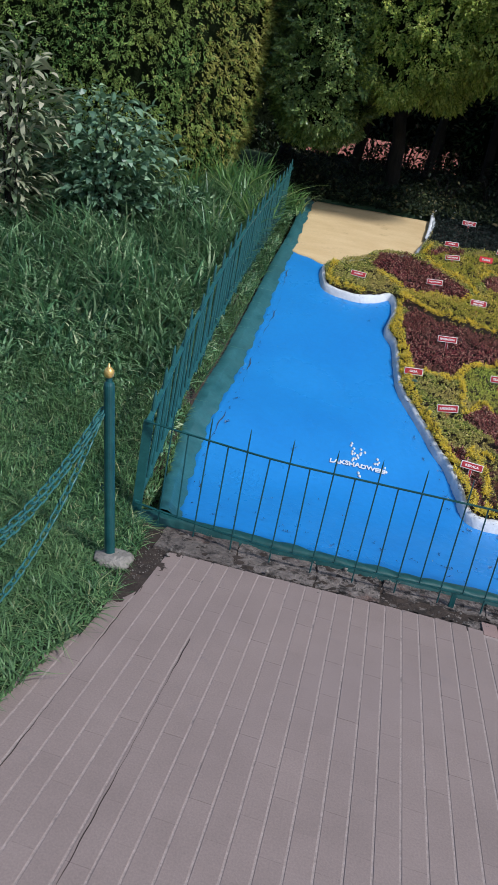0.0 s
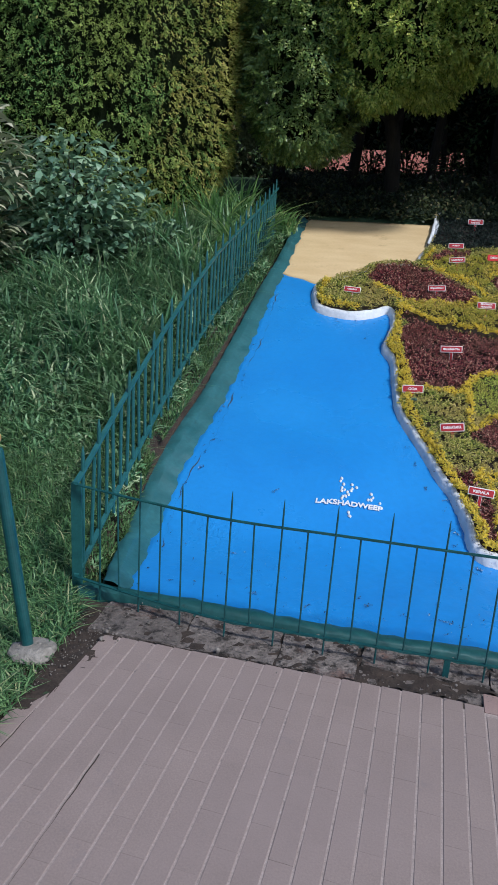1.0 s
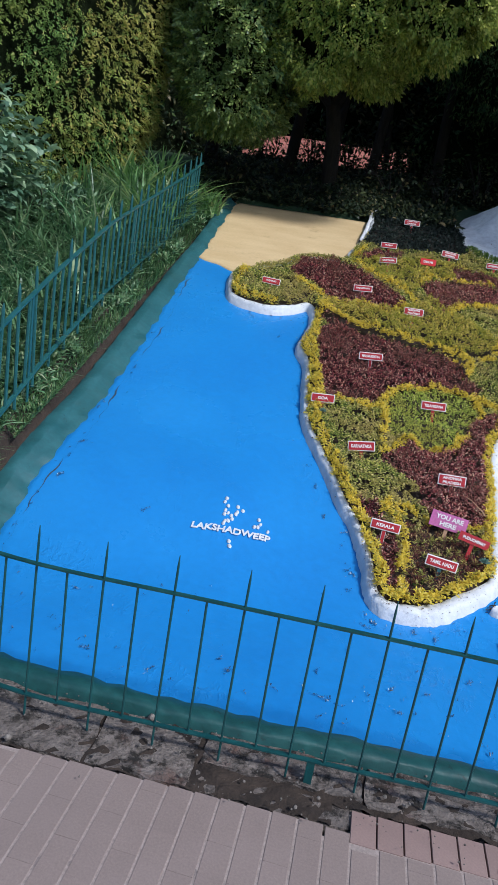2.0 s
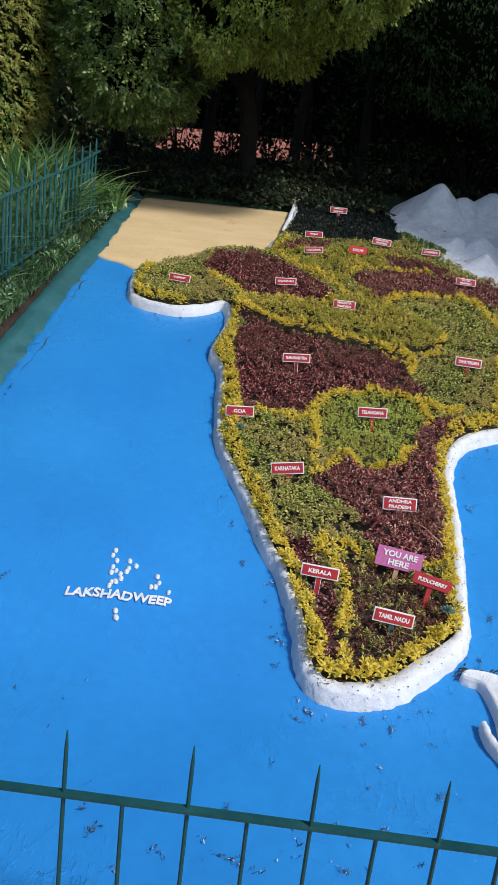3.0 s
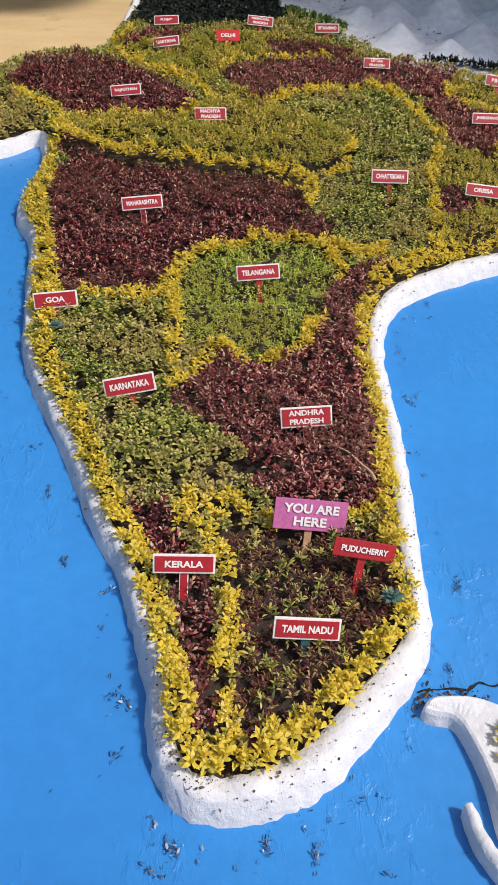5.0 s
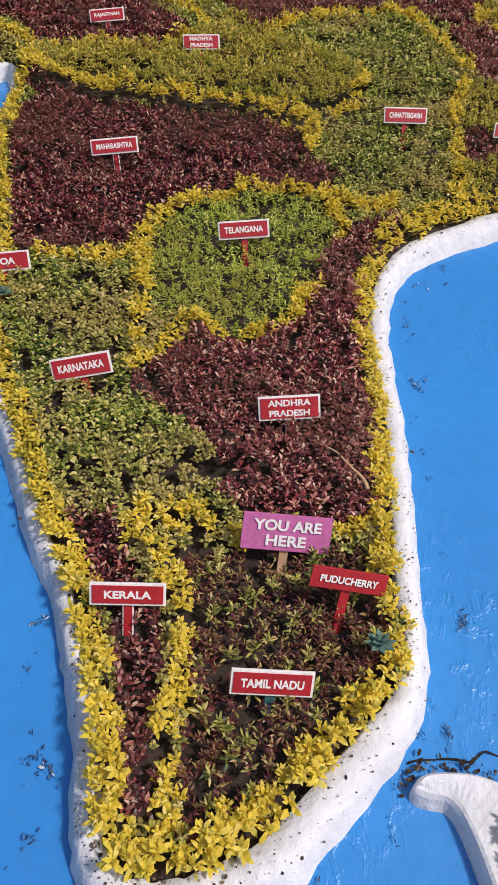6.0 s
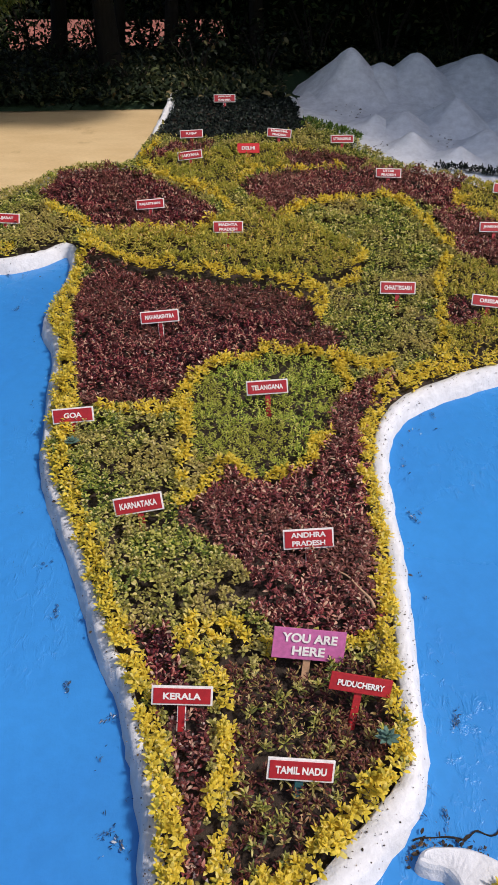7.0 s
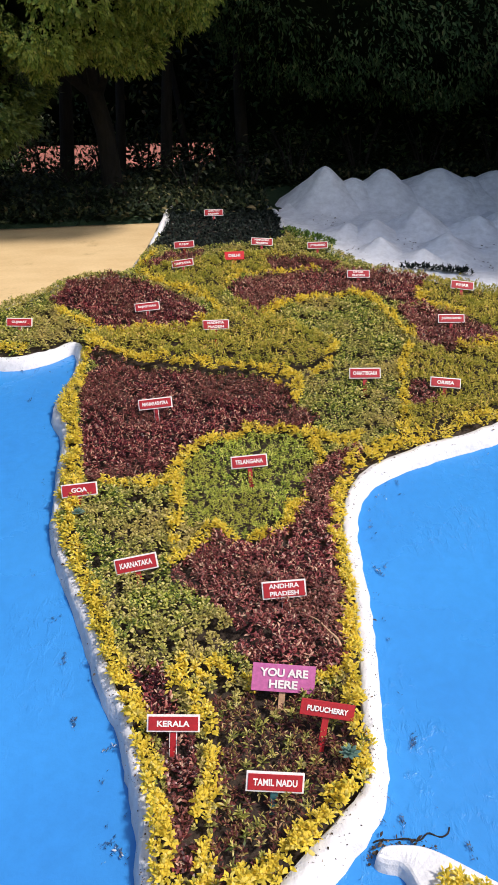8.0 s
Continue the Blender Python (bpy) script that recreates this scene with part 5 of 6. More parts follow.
def mesh_np_leaf(name, P, D, N, L, W, mat):
    """Cheap leaves of two triangles."""
    D = D / (np.linalg.norm(D, axis=1)[:, None] + 1e-9)
    B = np.cross(D, N)
    B /= np.linalg.norm(B, axis=1)[:, None] + 1e-9
    mid = P + D * (L * 0.45)[:, None]
    V = np.stack([P, mid + B * (W * 0.5)[:, None], P + D * L[:, None], mid - B * (W * 0.5)[:, None]], 1).reshape(-1, 3)
    k = np.arange(len(P))[:, None] * 4
    return mesh_np(name, V, np.concatenate([k + [0, 2, 1], k + [0, 3, 2]]), mat)


def blob_points(centre, radii, n, power=2.0, amp=0.06, freq=1.2, seed=0.0, keep=None, gap=0.12):
    """Points and outward ways on a lumpy rounded block."""
    d = rng.normal(0, 1, (n, 3))
    d /= np.linalg.norm(d, axis=1)[:, None]
    r = (np.abs(d) ** power).sum(1) ** (-1 / power)
    u = d * r[:, None]
    R = np.array(radii)
    N = np.sign(u) * np.abs(u) ** (power - 1) / R
    N /= np.linalg.norm(N, axis=1)[:, None]
    P = u * R + np.array(centre)
    P += N * (amp * (lump(P[:, 0] + P[:, 2], P[:, 1] - P[:, 2], freq, seed) + 0.5 * lump(P[:, 2] * 1.3, P[:, 0], freq * 2.3, seed)))[:, None]
    clump = value_noise(P, 4.6, 3) * 0.75 + value_noise(P, 11.0, 5) * 0.55
    k = clump > -0.62 + 3.2 * min(gap, 0.12)
    if keep is not None:
        k &= keep(P)
    P = P + N * (gap * np.clip(clump, -0.6, 0.8))[:, None]
    return P[k], N[k]


# solid core added behind the leaves; its black stands for inner shade
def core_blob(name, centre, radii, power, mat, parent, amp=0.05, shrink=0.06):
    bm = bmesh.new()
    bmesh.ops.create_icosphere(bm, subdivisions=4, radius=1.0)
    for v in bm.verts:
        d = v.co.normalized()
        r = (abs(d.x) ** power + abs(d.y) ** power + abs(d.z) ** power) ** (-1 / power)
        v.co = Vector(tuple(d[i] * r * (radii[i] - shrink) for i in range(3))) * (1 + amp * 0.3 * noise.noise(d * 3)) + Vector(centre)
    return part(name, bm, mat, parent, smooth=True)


def hedge(name, label, centre, radii, n, power, mat, ln=0.045, wd=0.016, per=5, amp=0.07, freq=1.2, spread=0.07, keep=None, cat="hedge", shrink=0.08, gap=0.1, fern=False):
    root = tagged(new(name), label, cat)
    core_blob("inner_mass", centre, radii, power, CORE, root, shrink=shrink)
    P, N = blob_points(centre, radii, n, power, amp, freq, centre[0], keep, gap)
    if fern:       # brighter sprays paint the sunlit right edge, with some dried leaves
        old = P[:, 0] + 0.35 * value_noise(P, 3.0, 8) > rng.uniform(-2.45, -1.55, len(P))
        ob = new("yellowed_foliage", sprays("yellowed_foliage", P[old], N[old], spread, ln, wd, per, SUNSIDE))
        ob.parent = root
        P, N = P[~old], N[~old]
    ob = new("foliage", sprays("foliage", P, N, spread, ln, wd, per, mat) if fern else foliage_shell("foliage", P, N, ln, wd, per, mat, spread))
    ob.parent = root
    return root


hedge("clipped_hedge", "tall rounded clipped cypress hedge on the grassy bank", (-3.55, 9.0, 3.95), (1.95, 1.75, 2.9), 62000, 2.2, CYPRESS, 0.030, 0.012, 9, 0.07, 1.3, 0.062, keep=lambda P: (P[:, 1] < 9.3) & (P[:, 2] < 5.4) & (P[:, 2] > 2.0), gap=0.03, fern=True)
canopy = tagged(new("spreading_cypress"), "dense cypress tree with low branches overhanging the slab", "tree")
for centre, radii, n in (((-0.82, 9.35, 4.36), (0.66, 0.88, 1.48), 16000), ((0.25, 9.2, 5.02), (0.98, 1.0, 1.50), 19000), ((1.15, 8.95, 5.32), (0.78, 0.95, 1.48), 16000), ((0.2, 9.9, 5.4), (1.6, 0.9, 1.5), 6000)):
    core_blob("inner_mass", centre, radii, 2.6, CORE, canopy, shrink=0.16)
    P, N = blob_points(centre, radii, n, 2.6, 0.18, 1.3, centre[0], lambda P: (P[:, 1] < 10.2) & (P[:, 2] < 5.9), gap=0.075)
    # leftmost lobe gets the leaf with its shade painted in
    ob = new("foliage", sprays("foliage", P, N, 0.095, 0.038, 0.019, 10, GLOSSYSHADED if centre[0] < -0.5 else CANOPY, 0.22))
    ob.parent = canopy
part("trunk", tube_bm([(0.3, 10.6, 2.3), (0.25, 10.5, 3.2), (0.05, 10.2, 4.2), (0.0, 10.0, 5.0)], [0.12, 0.10, 0.09, 0.07], 12), BARK, canopy, smooth=True)
for end in ((0.9, 9.3, 4.2), (-0.7, 9.2, 3.9), (0.3, 8.9, 4.3)):
    part("limb", tube_bm([(0.2, 10.45, 3.5), tuple(0.5 * (a + b) for a, b in zip((0.2, 10.45, 3.75), end)), end], [0.06, 0.045, 0.02], 8), BARK, canopy, smooth=True)
hedge("dark_hedge", "dark shaded hedge behind the model mountains", (4.9, 11.1, 5.45), (3.9, 1.75, 1.8), 26000, 2.8, SHADEDHEDGE, 0.055, 0.020, 6, 0.18, 0.9, 0.13, keep=lambda P: P[:, 1] < 11.4)
hedge("back_hedge", "tall dark hedge closing the garden behind", (0.5, 13.2, 5.65), (9.0, 0.9, 2.1), 9000, 4.0, SHADEDHEDGE, 0.09, 0.03, 4, 0.15, 0.7, 0.12, keep=lambda P: P[:, 1] < 13.1)
hedge("low_back_hedge", "dark lower hedge closing the garden behind", (-5.4, 12.9, 3.2), (4.1, 0.7, 1.2), 3000, 4.0, SHADEDHEDGE, 0.09, 0.03, 4, 0.12, 0.7, 0.12, keep=lambda P: P[:, 1] < 12.9)
hedge("low_back_hedge", "dark lower hedge closing the garden behind", (5.3, 12.7, 3.3), (4.0, 0.8, 1.3), 5000, 4.0, SHADEDHEDGE, 0.09, 0.03, 4, 0.12, 0.7, 0.12, keep=lambda P: P[:, 1] < 12.7)
# added out of view on the right to keep sun off the mountains
hedge("shade_blocker", "tall hedge shading the mountain end of the slab", (6.0, 8.95, 4.5), (1.2, 2.15, 3.9), 6000, 3.5, CYPRESS, 0.12, 0.04, 4, 0.2, 0.7, 0.15)


def trunk(label, x, y, top, r, lean):
    z = float(lawn_z(x, y)) - 0.1
    ob = part("tree_trunk", tube_bm([(x + lean * t * t + 0.05 * math.sin(3 * t + x), y + 0.04 * math.cos(4 * t), z + (top - z) * t) for t in np.linspace(0, 1, 8)], np.linspace(r, r * 0.65, 8), 10), BARK, smooth=True)
    return tagged(ob, label, "tree trunk")


for x, y, r, lean in ((-0.35, 11.2, 0.09, 0.1), (0.15, 11.9, 0.07, 0.15), (0.75, 11.4, 0.08, 0.25), (0.95, 12.3, 0.05, -0.1), (1.7, 11.8, 0.09, 0.1), (-1.4, 11.0, 0.10, -0.1), (2.6, 12.4, 0.08, 0.1)):
    trunk("dark tree trunk in the shade under the branches", x, y, 4.6, r, lean)
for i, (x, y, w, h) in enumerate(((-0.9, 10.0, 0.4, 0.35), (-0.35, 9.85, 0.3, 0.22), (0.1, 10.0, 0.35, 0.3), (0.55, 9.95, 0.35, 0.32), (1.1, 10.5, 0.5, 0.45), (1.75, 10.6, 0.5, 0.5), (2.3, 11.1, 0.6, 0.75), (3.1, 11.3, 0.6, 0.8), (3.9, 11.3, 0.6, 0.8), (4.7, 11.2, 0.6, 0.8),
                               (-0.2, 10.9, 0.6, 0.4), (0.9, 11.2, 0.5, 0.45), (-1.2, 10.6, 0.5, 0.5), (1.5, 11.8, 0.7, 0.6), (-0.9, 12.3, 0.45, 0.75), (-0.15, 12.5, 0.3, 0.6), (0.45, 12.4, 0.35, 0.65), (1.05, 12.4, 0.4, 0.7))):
    shrub("undergrowth_shrub", "low dark shrub in the deep shade behind the slab", (x, y, float(lawn_z(x, y)) - 0.03), (w, w * 0.7, h), 260, 0.075, 0.035, SHADOWLEAF)

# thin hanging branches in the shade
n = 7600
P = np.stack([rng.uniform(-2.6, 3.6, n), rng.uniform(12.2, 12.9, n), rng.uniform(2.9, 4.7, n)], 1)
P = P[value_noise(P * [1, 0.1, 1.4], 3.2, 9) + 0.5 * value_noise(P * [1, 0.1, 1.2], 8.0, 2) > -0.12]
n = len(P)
branches = new("hanging_branches", leaf_mesh("hanging_branches", P, rng.normal(0, 1, (n, 3)) * [1, 0.4, 1] + [0, 0, -0.4], rng.normal(0, 0.5, (n, 3)) + [0, -1, 0.3], rng.uniform(0.05, 0.12, n), rng.uniform(0.025, 0.05, n), SHADOWLEAF))
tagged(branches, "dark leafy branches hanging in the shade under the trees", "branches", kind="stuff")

# sunlit brick steps seen far behind through the gaps
steps = tagged(new("brick_steps"), "red brick steps in sunlight far behind the trees", "steps")
for row in range(20):
    part("step", box_bm(-5.0, 17.0 + 0.3 * row, 2.6 + 0.15 * row, 7.0, 17.32 + 0.3 * row, 2.73 + 0.15 * row, 0.01), BRICKRED, steps)

# ---------------------------------------------------------------- pavement
PAVE_TURN = radians(2.9)
PITCH, BRICK = 0.0815, 0.222
PAVE_X = 0.640
PAVE_END = (-0.82, -0.73, -0.65, -0.57, -0.542, -0.54, 1.05, 1.06), (0.8, 1.4, 1.95, 2.33, 2.38, 2.835, 2.835, 2.785)   # where each course ends
CRACKS = [((-0.536, 2.3), (-0.585, 1.2)), ((-0.212, 2.15), (-0.266, 0.9))]
pave = tagged(new("pavement", grid_mesh("pavement", np.linspace(-0.80, 4.75, 150), np.linspace(-2.95, 2.832, 150), lambda x, y: x * 0 - 0.0018, MORTAR,
                                         lambda x, y: ((y < 2.78) | (x < 1.04)) & (x > np.interp(y, (0.9, 1.4, 1.95, 2.33, 2.36, 2.83), (-0.80, -0.75, -0.67, -0.60, -0.545, -0.51)) + 0.03))),
              "pavement of dusty pink-brown bricks on edge with pale joints", "pavement", kind="structure")


def brick_mesh(w, l, skew=0.0):
    bm = box_bm(-w / 2, -l / 2, -0.045, w / 2, l / 2, 0.0)
    for v in bm.verts:
        if v.co.y > 0:
            v.co.y += skew * v.co.x / w
    es = [e for e in bm.edges if all(v.co.z > -0.01 for v in e.verts) and abs(e.verts[0].co.y - e.verts[1].co.y) > 0.01]
    bmesh.ops.bevel(bm, geom=es, offset=0.0012, segments=1, affect="EDGES")
    me = bpy.data.meshes.new("brick")
    bm.to_mesh(me)
    bm.free()
    me.materials.append(PAVER)
    return me


cs, sn = math.cos(PAVE_TURN), math.sin(PAVE_TURN)
pave_rng = random.Random(4)
meshes, far_v, far_f, count = {}, [], [], 0
REDPAVER = surface("red_paver", [(0.3, (0.235, 0.160, 0.139)), (0.7, (0.285, 0.194, 0.168))], 5, 0.75, 0.35, 0.002, 140, per_object=0.08, grain=(0.9, 1.08))
red_me = None
for row in range(-18, 56):
    u = (row + 0.5) * PITCH
    x_mid = PAVE_X + u * cs + 0.9 * sn
    y_end = float(np.interp(x_mid, PAVE_END[0], PAVE_END[1]))
    if x_mid < -0.78 or x_mid > 4.72:
        continue
    v_end = (y_end - 1.398 + u * sn) / cs
    v = -4.5 + (0.5 if row % 2 else 0.0) * BRICK + pave_rng.uniform(-0.012, 0.012)
    while v < v_end - 0.02:
        ln = min(BRICK, v_end - v)
        vc = v + ln / 2
        x, y = PAVE_X + u * cs + vc * sn, 1.398 - u * sn + vc * cs
        m = pose(x, y, pave_rng.gauss(0, 0.00025), 0, pave_rng.gauss(0, 0.1), -2.9 + pave_rng.gauss(0, 0.05))
        skew = 0.0
        if ln < BRICK - 1e-6 and x_mid < -0.55:                            # bricks cut along the lawn
            skew = round(min(0.2, PITCH * (np.interp(x_mid + 0.02, *PAVE_END) - np.interp(x_mid - 0.02, *PAVE_END)) / 0.04), 2)
        key = max(10, round(ln / 0.001)), skew
        if key not in meshes:
            meshes[key] = brick_mesh(PITCH - 0.0072, key[0] * 0.001 - 0.0004, skew)
        if y > 0.85 and x < 1.6 and count < 270:
            b = new("brick", meshes[key])
            b.parent = pave
            b.matrix_world = m
            count += 1
        else:
            far_f += [tuple(len(far_v) + i for i in p.vertices) for p in meshes[key].polygons]
            far_v += [tuple(m @ p.co) for p in meshes[key].vertices]
        v += BRICK
    if x_mid > 1.06:      # a last course of redder half bricks
        red_me = red_me or brick_mesh(PITCH - 0.005, 0.122)
        red_me.materials[0] = REDPAVER
        vc = v_end + 0.066
        b = new("brick", red_me)
        b.parent = pave
        b.matrix_world = pose(PAVE_X + u * cs + vc * sn - 0.005, 1.398 - u * sn + vc * cs, 0.001, 0, 0, -2.9)
me = bpy.data.meshes.new("far_bricks")
me.from_pydata(far_v, [], far_f)
me.materials.append(PAVER)
rest = new("far_bricks", me)
rest.parent = pave
tagged(rest, kind="stuff")
for n, (p, q) in enumerate(CRACKS):
    w = bmesh.new()
    rows = []
    for t in np.linspace(0, 1, 40):
        x, y = p[0] + (q[0] - p[0]) * t + 0.0015 * math.sin(60 * t), p[1] + (q[1] - p[1]) * t
        h = 0.0005 + 0.0018 * max(0.0, math.sin(9 * t + n)) * (1 - 0.4 * t)
        rows.append((w.verts.new((x - h, y, 0.0012)), w.verts.new((x + h, y, 0.0012))))
    for (a, b), (c, d) in zip(rows, rows[1:]):
        w.faces.new((a, b, d, c))
    part("open_joint", w, SOIL, pave)

# rough stones between the bricks and the green edging
stones = tagged(new("stone_edging"), "row of broken dark edging stones with soil between", "edging", kind="structure")


def stone(x0, x1, y0, y1, top, seed):
    bm = box_bm(x0, y0, -0.1, x1, y1, top)
    bmesh.ops.subdivide_edges(bm, edges=bm.edges[:], cuts=8, use_grid_fill=True)
    for v in bm.verts:
        p = v.co * 9 + Vector((seed * 3.1, seed, 0))
        n = noise.noise_vector(p)
        q = noise.noise(v.co * 28 + Vector((0, seed, 0)))
        q2 = noise.noise(v.co * 70 + Vector((seed, 0, 0)))
        v.co += Vector((n.x * 0.016 + q * 0.007, n.y * 0.012 + q * 0.006, (n.z * 0.008 + q * 0.009 + q2 * 0.006) * (1 if v.co.z > 0 else 0)))
    return part("stone", bm, STONE, stones, smooth=False)


x, i = -0.60, 0
st = random.Random(11)
while x < 4.7:
    w = st.uniform(0.28, 0.62)
    front = 2.845 if x < 1.05 else 2.945
    if st.random() < 0.45:
        stone(x, x + w - 0.012, front, front + 0.105 + st.uniform(-0.02, 0.02), st.uniform(-0.010, 0.004), i)
        stone(x + 0.01, x + w - 0.008, front + 0.115, 3.115, st.uniform(-0.006, 0.010), i + 40)
    else:
        stone(x, x + w - 0.012, front, 3.112, st.uniform(-0.006, 0.008), i)
    x, i = x + w, i + 1
tagged(new("loose_soil", grid_mesh("loose_soil", np.arange(-0.92, 4.75, 0.02), np.arange(1.8, 3.12, 0.02), lambda x, y: -0.003 + 0.012 * lump(x, y, 13) + 0.008 * lump(y, x, 29),
                                          SOIL, lambda x, y: (y > np.where(x > 1.06, 2.925, 2.84)) & (x > -0.62) | (x < np.interp(y, (1.8, 2.2, 2.4, 2.86), (-0.73, -0.61, -0.52, -0.43))) & (x > np.interp(y, (1.8, 2.3, 2.8, 3.1), (-0.79, -0.70, -0.70, -0.85))))),
              "dark loose soil and grit beside the bricks", "soil", kind="structure")
pr = random.Random(5)
peb = []
for k in range(4):
    bm = bmesh.new()
    bmesh.ops.create_icosphere(bm, subdivisions=1, radius=1.0)
    for v in bm.verts:
        v.co = v.co * (1 + 0.5 * noise.noise(v.co * 2 + Vector((k, 0, 0))))
    me = bpy.data.meshes.new("pebble")
    bm.to_mesh(me)
    bm.free()
    me.materials.append(CONCRETE)
    peb.append(me)
GRIT = surface("grit", [(0.3, (0.07, 0.06, 0.05)), (0.7, (0.26, 0.23, 0.20))], 40, 0.9, 0.3)
pv, pf = [], []
for i in range(760):
    if i < 240:
        y = pr.uniform(2.35, 3.0)
        x = np.interp(y, (2.3, 2.4, 2.86, 3.0), (-0.62, -0.575, -0.485, -0.6)) - pr.random() ** 1.5 * 0.16
    else:
        x, y = pr.uniform(-0.5, 1.9), pr.choice((2.855, 2.96, 3.05, 3.09)) + pr.gauss(0, 0.03)
    me, r = pr.choice(peb), min(0.012, 0.0022 * math.exp(pr.gauss(0, 0.55)))
    m = pose(x, y, 0.012 if i < 240 else 0.020, pr.uniform(0, 360), pr.uniform(0, 360), 0) @ Matrix.Scale(r, 4)
    pf += [tuple(len(pv) + k for k in p.vertices) for p in me.polygons]
    pv += [tuple(m @ v.co) for v in me.vertices]
me = bpy.data.meshes.new("grit")
me.from_pydata(pv, [], pf)
me.materials.append(GRIT)
tagged(new("grit", me), "small loose stones and grit in the soil", "grit", kind="stuff")

# low leaves added to blacken the ground behind, where deep shade lies
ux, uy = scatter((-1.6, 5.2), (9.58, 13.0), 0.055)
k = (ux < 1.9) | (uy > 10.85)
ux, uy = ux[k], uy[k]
tagged(new("ground_cover", rosettes("ground_cover", ux, uy, lawn_z(ux, uy) + 0.06 + 0.05 * lump(ux, uy, 5, 1), 5, 0.08, 0.04, SHADOWLEAF, 0.4)), "dark creeping ground cover in deep shade", "plants", kind="stuff")

# blue-green rosette plants in the bed
SUCCULENT = leafy("succulent_leaf", [(0.0, (0.08, 0.17, 0.14)), (0.6, (0.15, 0.26, 0.21)), (1.0, (0.26, 0.36, 0.28))], None, 2, 0.4, 0.1)
for x, y, r in ((1.765, 4.505, 0.034), (0.79, 5.555, 0.032)):
    plant = new("succulent")
    for ring, (n, up, size) in enumerate(((8, 0.25, 1.0), (6, 0.7, 0.8), (4, 1.6, 0.55))):
        for i in range(n):
            a = 6.283 * (i + 0.5 * ring) / n
            d = Vector((math.cos(a), math.sin(a), up)).normalized() * r * size
            side = Vector((-math.sin(a), math.cos(a), 0)) * r * 0.2 * size
            lift = Vector((0, 0, 0.004 * ring))
            bm = bmesh.new()
            pts = [bm.verts.new(p + lift) for p in (d * 0.1 - side * 0.4, d * 0.6 - side, d, d * 0.6 + side, d * 0.1 + side * 0.4)]
            under = [bm.verts.new(v.co - Vector((0, 0, 0.1 * r))) for v in pts]
            bm.faces.new(pts)
            bm.faces.new(under[::-1])
            for j in range(5):
                bm.faces.new((pts[j], under[j], under[(j + 1) % 5], pts[(j + 1) % 5]))
            part("leaf", bm, SUCCULENT, plant)
    plant.location = (x, y, float(slab_z(x, y)) + 0.115)
    tagged(plant, "pale blue-green rosette plant among the bedding plants", "plant")

# dry stalk lying on the purple plants
way = spline([(1.695, 5.00), (1.735, 4.975), (1.765, 4.93), (1.79, 4.895), (1.797, 4.865)], 5)
stalk = part("dry_stalk", tube_bm([(x, y, float(slab_z(x, y)) + 0.128) for x, y in way], np.linspace(0.0015, 0.006, len(way)), 7), STICK, smooth=True)
tagged(stalk, "curved dry brown stalk lying on the purple plants", "dry stalk")

# twig caught by the island
way = spline([(1.80, 4.345), (1.86, 4.352), (1.92, 4.345), (1.96, 4.36), (2.0, 4.35), (2.02, 4.375)], 5)
twig = part("twig", tube_bm([(x, y, float(slab_z(x, y)) + 0.006 + 0.004 * math.sin(i)) for i, (x, y) in enumerate(way)], 0.0022, 6), BARK, smooth=True)
tagged(twig, "thin dark twig lying against the island kerb", "twig")

# crack along the green kerb
CRACK = surface("crack_dark", [(0.3, (0.02, 0.035, 0.06)), (0.7, (0.05, 0.07, 0.10))], 30, 0.9, 0.3)
cy = np.linspace(3.75, 7.4, 170)
cx = left_x(cy) + 0.075 + 0.02 * np.sin(cy * 4.1) + 0.006 * np.sin(cy * 37) + rng.normal(0, 0.002, cy.shape)
cw = np.clip(0.0012 + 0.008 * (lump(cy * 0, cy, 3.1, 2) - 0.1), 0.0002, 0.010)
V = np.stack([np.stack([cx - cw, cy, slab_z(cx, cy) + 0.0052 + 0.004 * lump(cx, cy, 1.4, 2)], 1), np.stack([cx + cw, cy, slab_z(cx, cy) + 0.0052 + 0.004 * lump(cx, cy, 1.4, 2)], 1)], 1).reshape(-1, 3)
i = np.arange(len(cy) - 1)[:, None] * 2
tagged(new("crack", mesh_np("crack", V, i + [0, 1, 3, 2], CRACK)), "long dark crack in the blue paint beside the kerb", "crack", kind="stuff")

# peeled flakes and litter on the blue slab
fr = np.random.default_rng(21)
out = coast[fr.integers(0, len(coast), 330)] + fr.normal(0, 0.075, (330, 2))
front = np.stack([fr.uniform(-0.4, 2.6, 120), 3.29 + fr.exponential(0.25, 120)], 1)
side = np.stack([left_x(np.linspace(3.3, 8, 60)) + 0.03 + fr.exponential(0.05, 60), np.linspace(3.3, 8, 60)], 1)
WORN = [(0.834, 4.963), (1.034, 4.646), (1.064, 4.378), (1.107, 4.354), (1.223, 4.048), (1.408, 4.038), (1.506, 4.014), (2.033, 5.34), (0.79, 5.281), (-0.603, 4.565), (-0.61, 4.89), (-0.62, 5.85), (0.05, 3.40), (-0.05, 4.45), (1.62, 3.75), (1.98, 4.62), (0.62, 3.45), (1.0, 3.42)]
c = np.concatenate([out, front, side, WORN])
many = fr.integers(1, 9, len(c)) * (1 + (fr.random(len(c)) < 0.16) * 3)
many[-len(WORN):] = 42
turn = np.repeat(fr.normal(1.5, 0.6, len(c)), many)                          # each patch runs one way, mostly down the slope
c = np.repeat(c, many, 0)
along = fr.normal(0, 0.012, len(c))
fx = c[:, 0] + np.cos(turn) * along + fr.normal(0, 0.004, len(c))
fy = c[:, 1] + np.sin(turn) * along + fr.normal(0, 0.004, len(c))
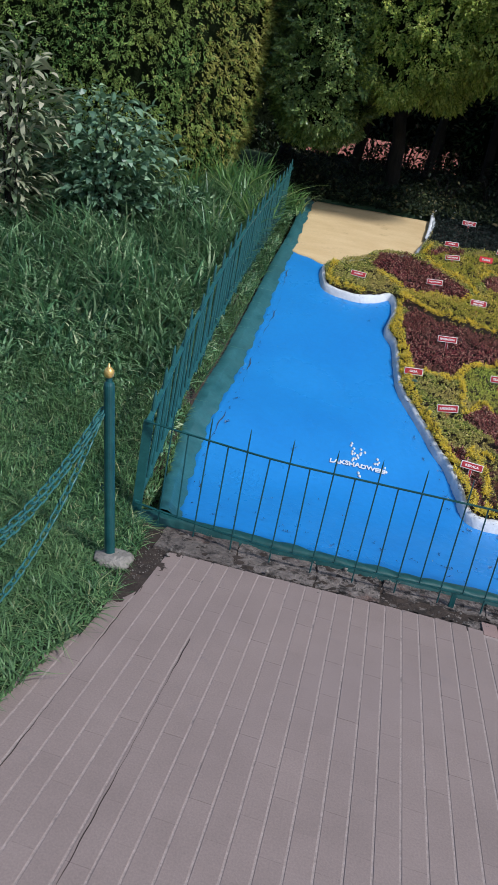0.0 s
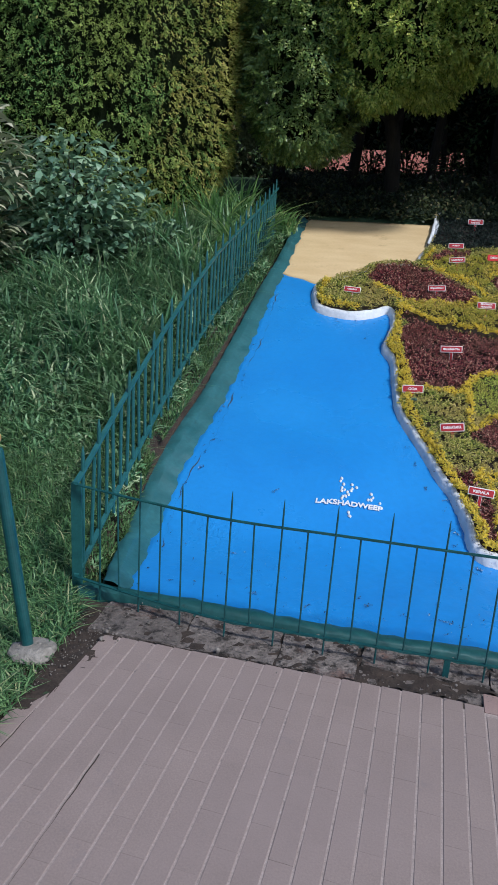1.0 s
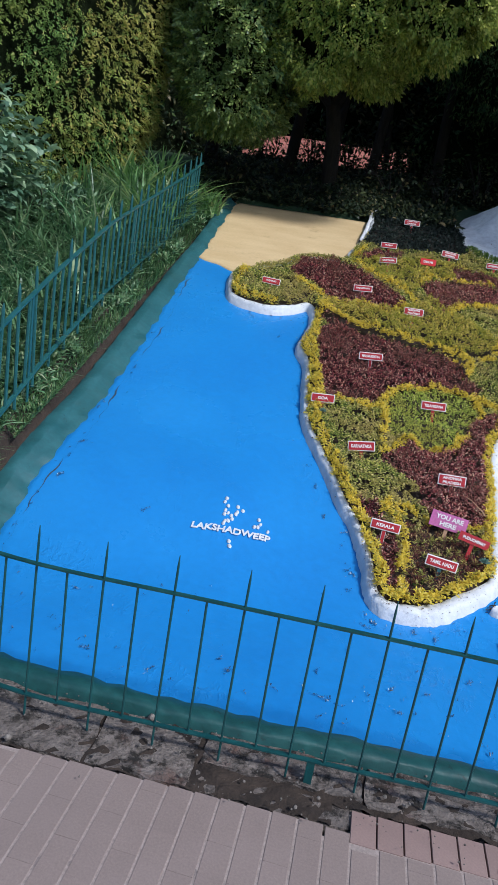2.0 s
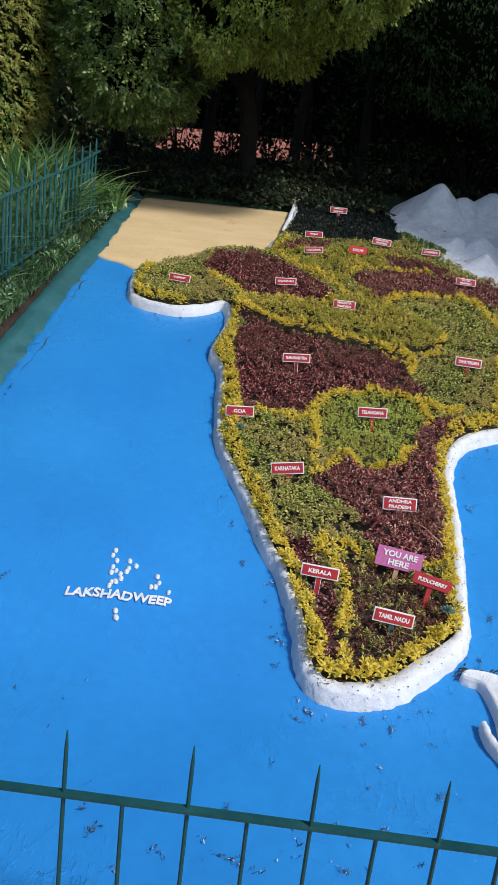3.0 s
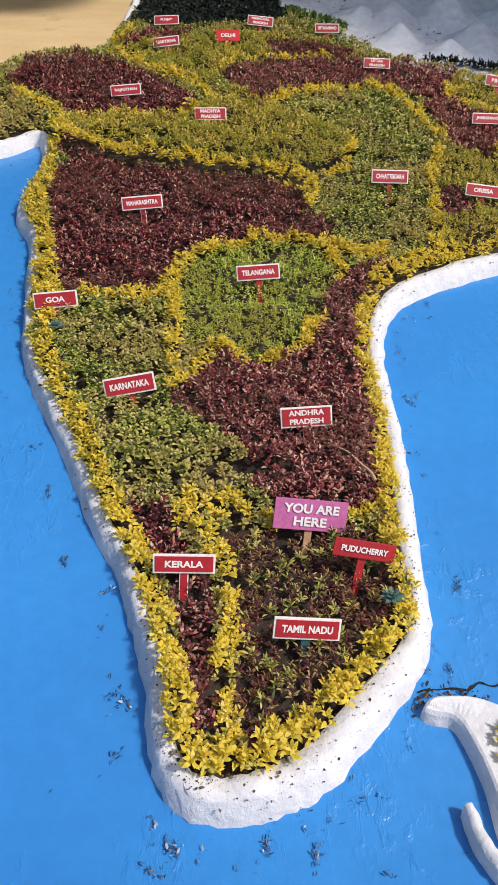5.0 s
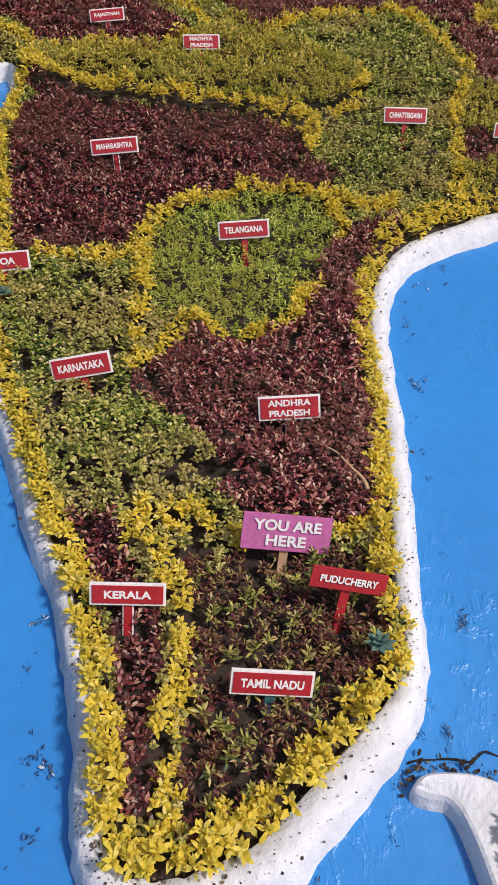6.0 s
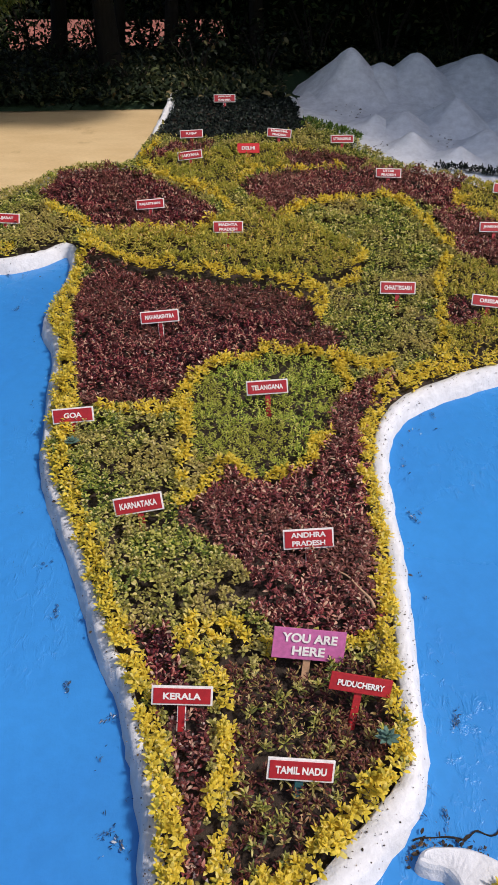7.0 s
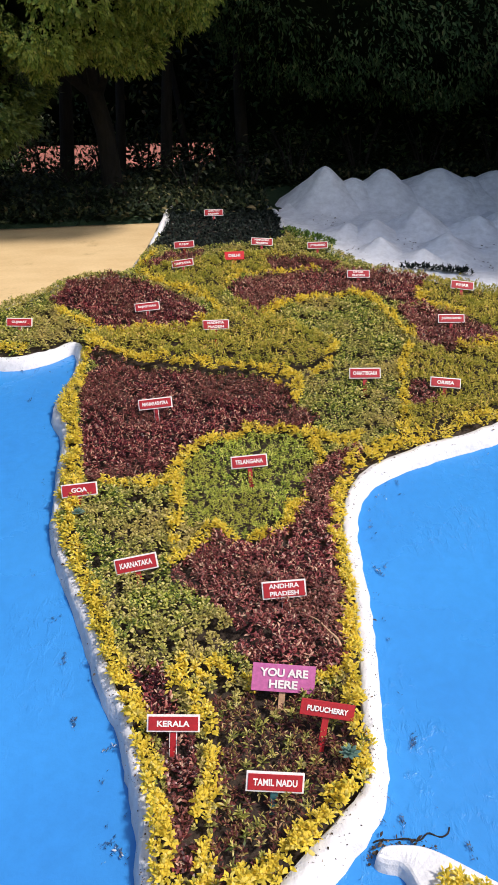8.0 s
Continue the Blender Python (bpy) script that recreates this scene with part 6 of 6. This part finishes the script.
k = ~inside(coast, fx, fy) & ~inside(ISLE, fx, fy) & (fx > left_x(fy) + 0.02) & (fy < 7.5) & (fy > 3.27)
fx, fy, turn = fx[k], fy[k], turn[k]
n = len(fx)
a = turn + fr.normal(0, 0.7, n)
FLAKE = leafy("paint_flake", [(0.0, (0.015, 0.03, 0.06)), (0.45, (0.03, 0.09, 0.20)), (0.75, (0.04, 0.20, 0.48)), (0.9, (0.10, 0.09, 0.07)), (1.0, (0.55, 0.62, 0.68))], None, 2, 0.5, 0.0)
P = np.stack([fx, fy, slab_z(fx, fy) + 0.006 + 0.004 * lump(fx, fy, 1.4, 2)], 1)
D = np.stack([np.cos(a), np.sin(a), 0.36 * np.sin(a) + fr.uniform(0, 0.25, n)], 1)
N = np.stack([np.zeros(n), -0.36 * np.ones(n), np.ones(n)], 1) + fr.normal(0, 0.3, (n, 3))
ln = np.minimum(fr.lognormal(-5.0, 0.5, n), 0.016)
tagged(new("paint_flakes", leaf_mesh("paint_flakes", P, D, N, ln, ln * fr.uniform(0.15, 0.45, n), FLAKE, 0.3)), "peeled paint flakes and dry litter on the blue slab", "litter", kind="stuff")

# crumbs of soil and dry leaf on the white kerb
n = 3400
at = fr.uniform(0, len(coast) - 1, n)
i0 = at.astype(int)
base = coast[i0] + (coast[(i0 + 1) % len(coast)] - coast[i0]) * (at - i0)[:, None]
way = coast[(i0 + 1) % len(coast)] - coast[i0]
way /= np.linalg.norm(way, axis=1)[:, None] + 1e-9
w = 0.05 + 0.03 * np.exp(-(((base[:, 0] - 1.6) / 0.4) ** 2 + ((base[:, 1] - 4.25) / 0.3) ** 2))
off = w * (1 - 0.95 * fr.random(n) ** 1.6)
cx, cy = base[:, 0] - way[:, 1] * off, base[:, 1] + way[:, 0] * off
k = inside(coast, cx, cy) & (cy < 7.8)
cx, cy, off, w = cx[k], cy[k], off[k], w[k]
n = len(cx)
ht = np.interp(off / w, (0, 0.1, 0.28, 0.86, 1.0), (0.01, 0.046, 0.0595, 0.0635, 0.058))
a = fr.uniform(0, 6.28, n)
P = np.stack([cx, cy, slab_z(cx, cy) + ht], 1)
D = np.stack([np.cos(a), np.sin(a), 0.36 * np.sin(a) + fr.uniform(0, 0.3, n)], 1)
N = np.stack([np.zeros(n), -0.36 * np.ones(n), np.ones(n)], 1) + fr.normal(0, 0.3, (n, 3))
ln = fr.lognormal(-5.85, 0.5, n)
CRUMB = leafy("dark_crumb", [(0.0, (0.03, 0.025, 0.02)), (0.7, (0.08, 0.06, 0.045)), (1.0, (0.22, 0.15, 0.08))], None, 2, 0.9, 0.0)
tagged(new("kerb_crumbs", leaf_mesh("kerb_crumbs", P, D, N, ln, ln * fr.uniform(0.4, 1.0, n), CRUMB, 0.3)), "dark crumbs of soil and dry leaf on the white kerb", "litter", kind="stuff")

# leaf litter gathered behind the island's head
n = 90
lx = fr.uniform(1.77, 1.97, n)
ly = np.interp(lx, (1.77, 1.81, 1.86, 1.97), (4.285, 4.325, 4.33, 4.31)) + np.abs(fr.normal(0, 0.012, n))
a = fr.uniform(0, 6.28, n)
P = np.stack([lx, ly, slab_z(lx, ly) + 0.006 + fr.uniform(0, 0.012, n)], 1)
D = np.stack([np.cos(a), np.sin(a), 0.4 * np.sin(a) + fr.uniform(-0.1, 0.5, n)], 1)
ln = fr.lognormal(-4.9, 0.5, n)
tagged(new("leaf_litter", leaf_mesh("leaf_litter", P, D, fr.normal(0, 0.5, (n, 3)) + [0, -0.3, 1], ln, ln * fr.uniform(0.3, 0.7, n), CRUMB, 0.4)), "dark dry leaf litter gathered against the island", "litter", kind="stuff")

# raised rim round the dark northern bed
rim_line = spline([(0.83, 8.75), (0.87, 9.1), (0.9, 9.5), (0.93, 9.74), (1.05, 9.9), (1.4, 9.91), (1.72, 9.91), (1.93, 9.77), (2.0, 9.5), (2.0, 9.2)], 5)
rim_top = np.interp(np.arange(len(rim_line)), (0, 8, 20, 34, 45), (0.058, 0.075, 0.095, 0.095, 0.06))
rim = new("northern_rim", sweep_profile("northern_rim", rim_line, lambda i: [(0.022, -0.02), (0.020, rim_top[i] - 0.012), (0.012, rim_top[i]), (-0.012, rim_top[i]), (-0.020, rim_top[i] - 0.012), (-0.022, -0.02)], WHITE, rough=0.003, seed=8))
rim.parent = flower_map
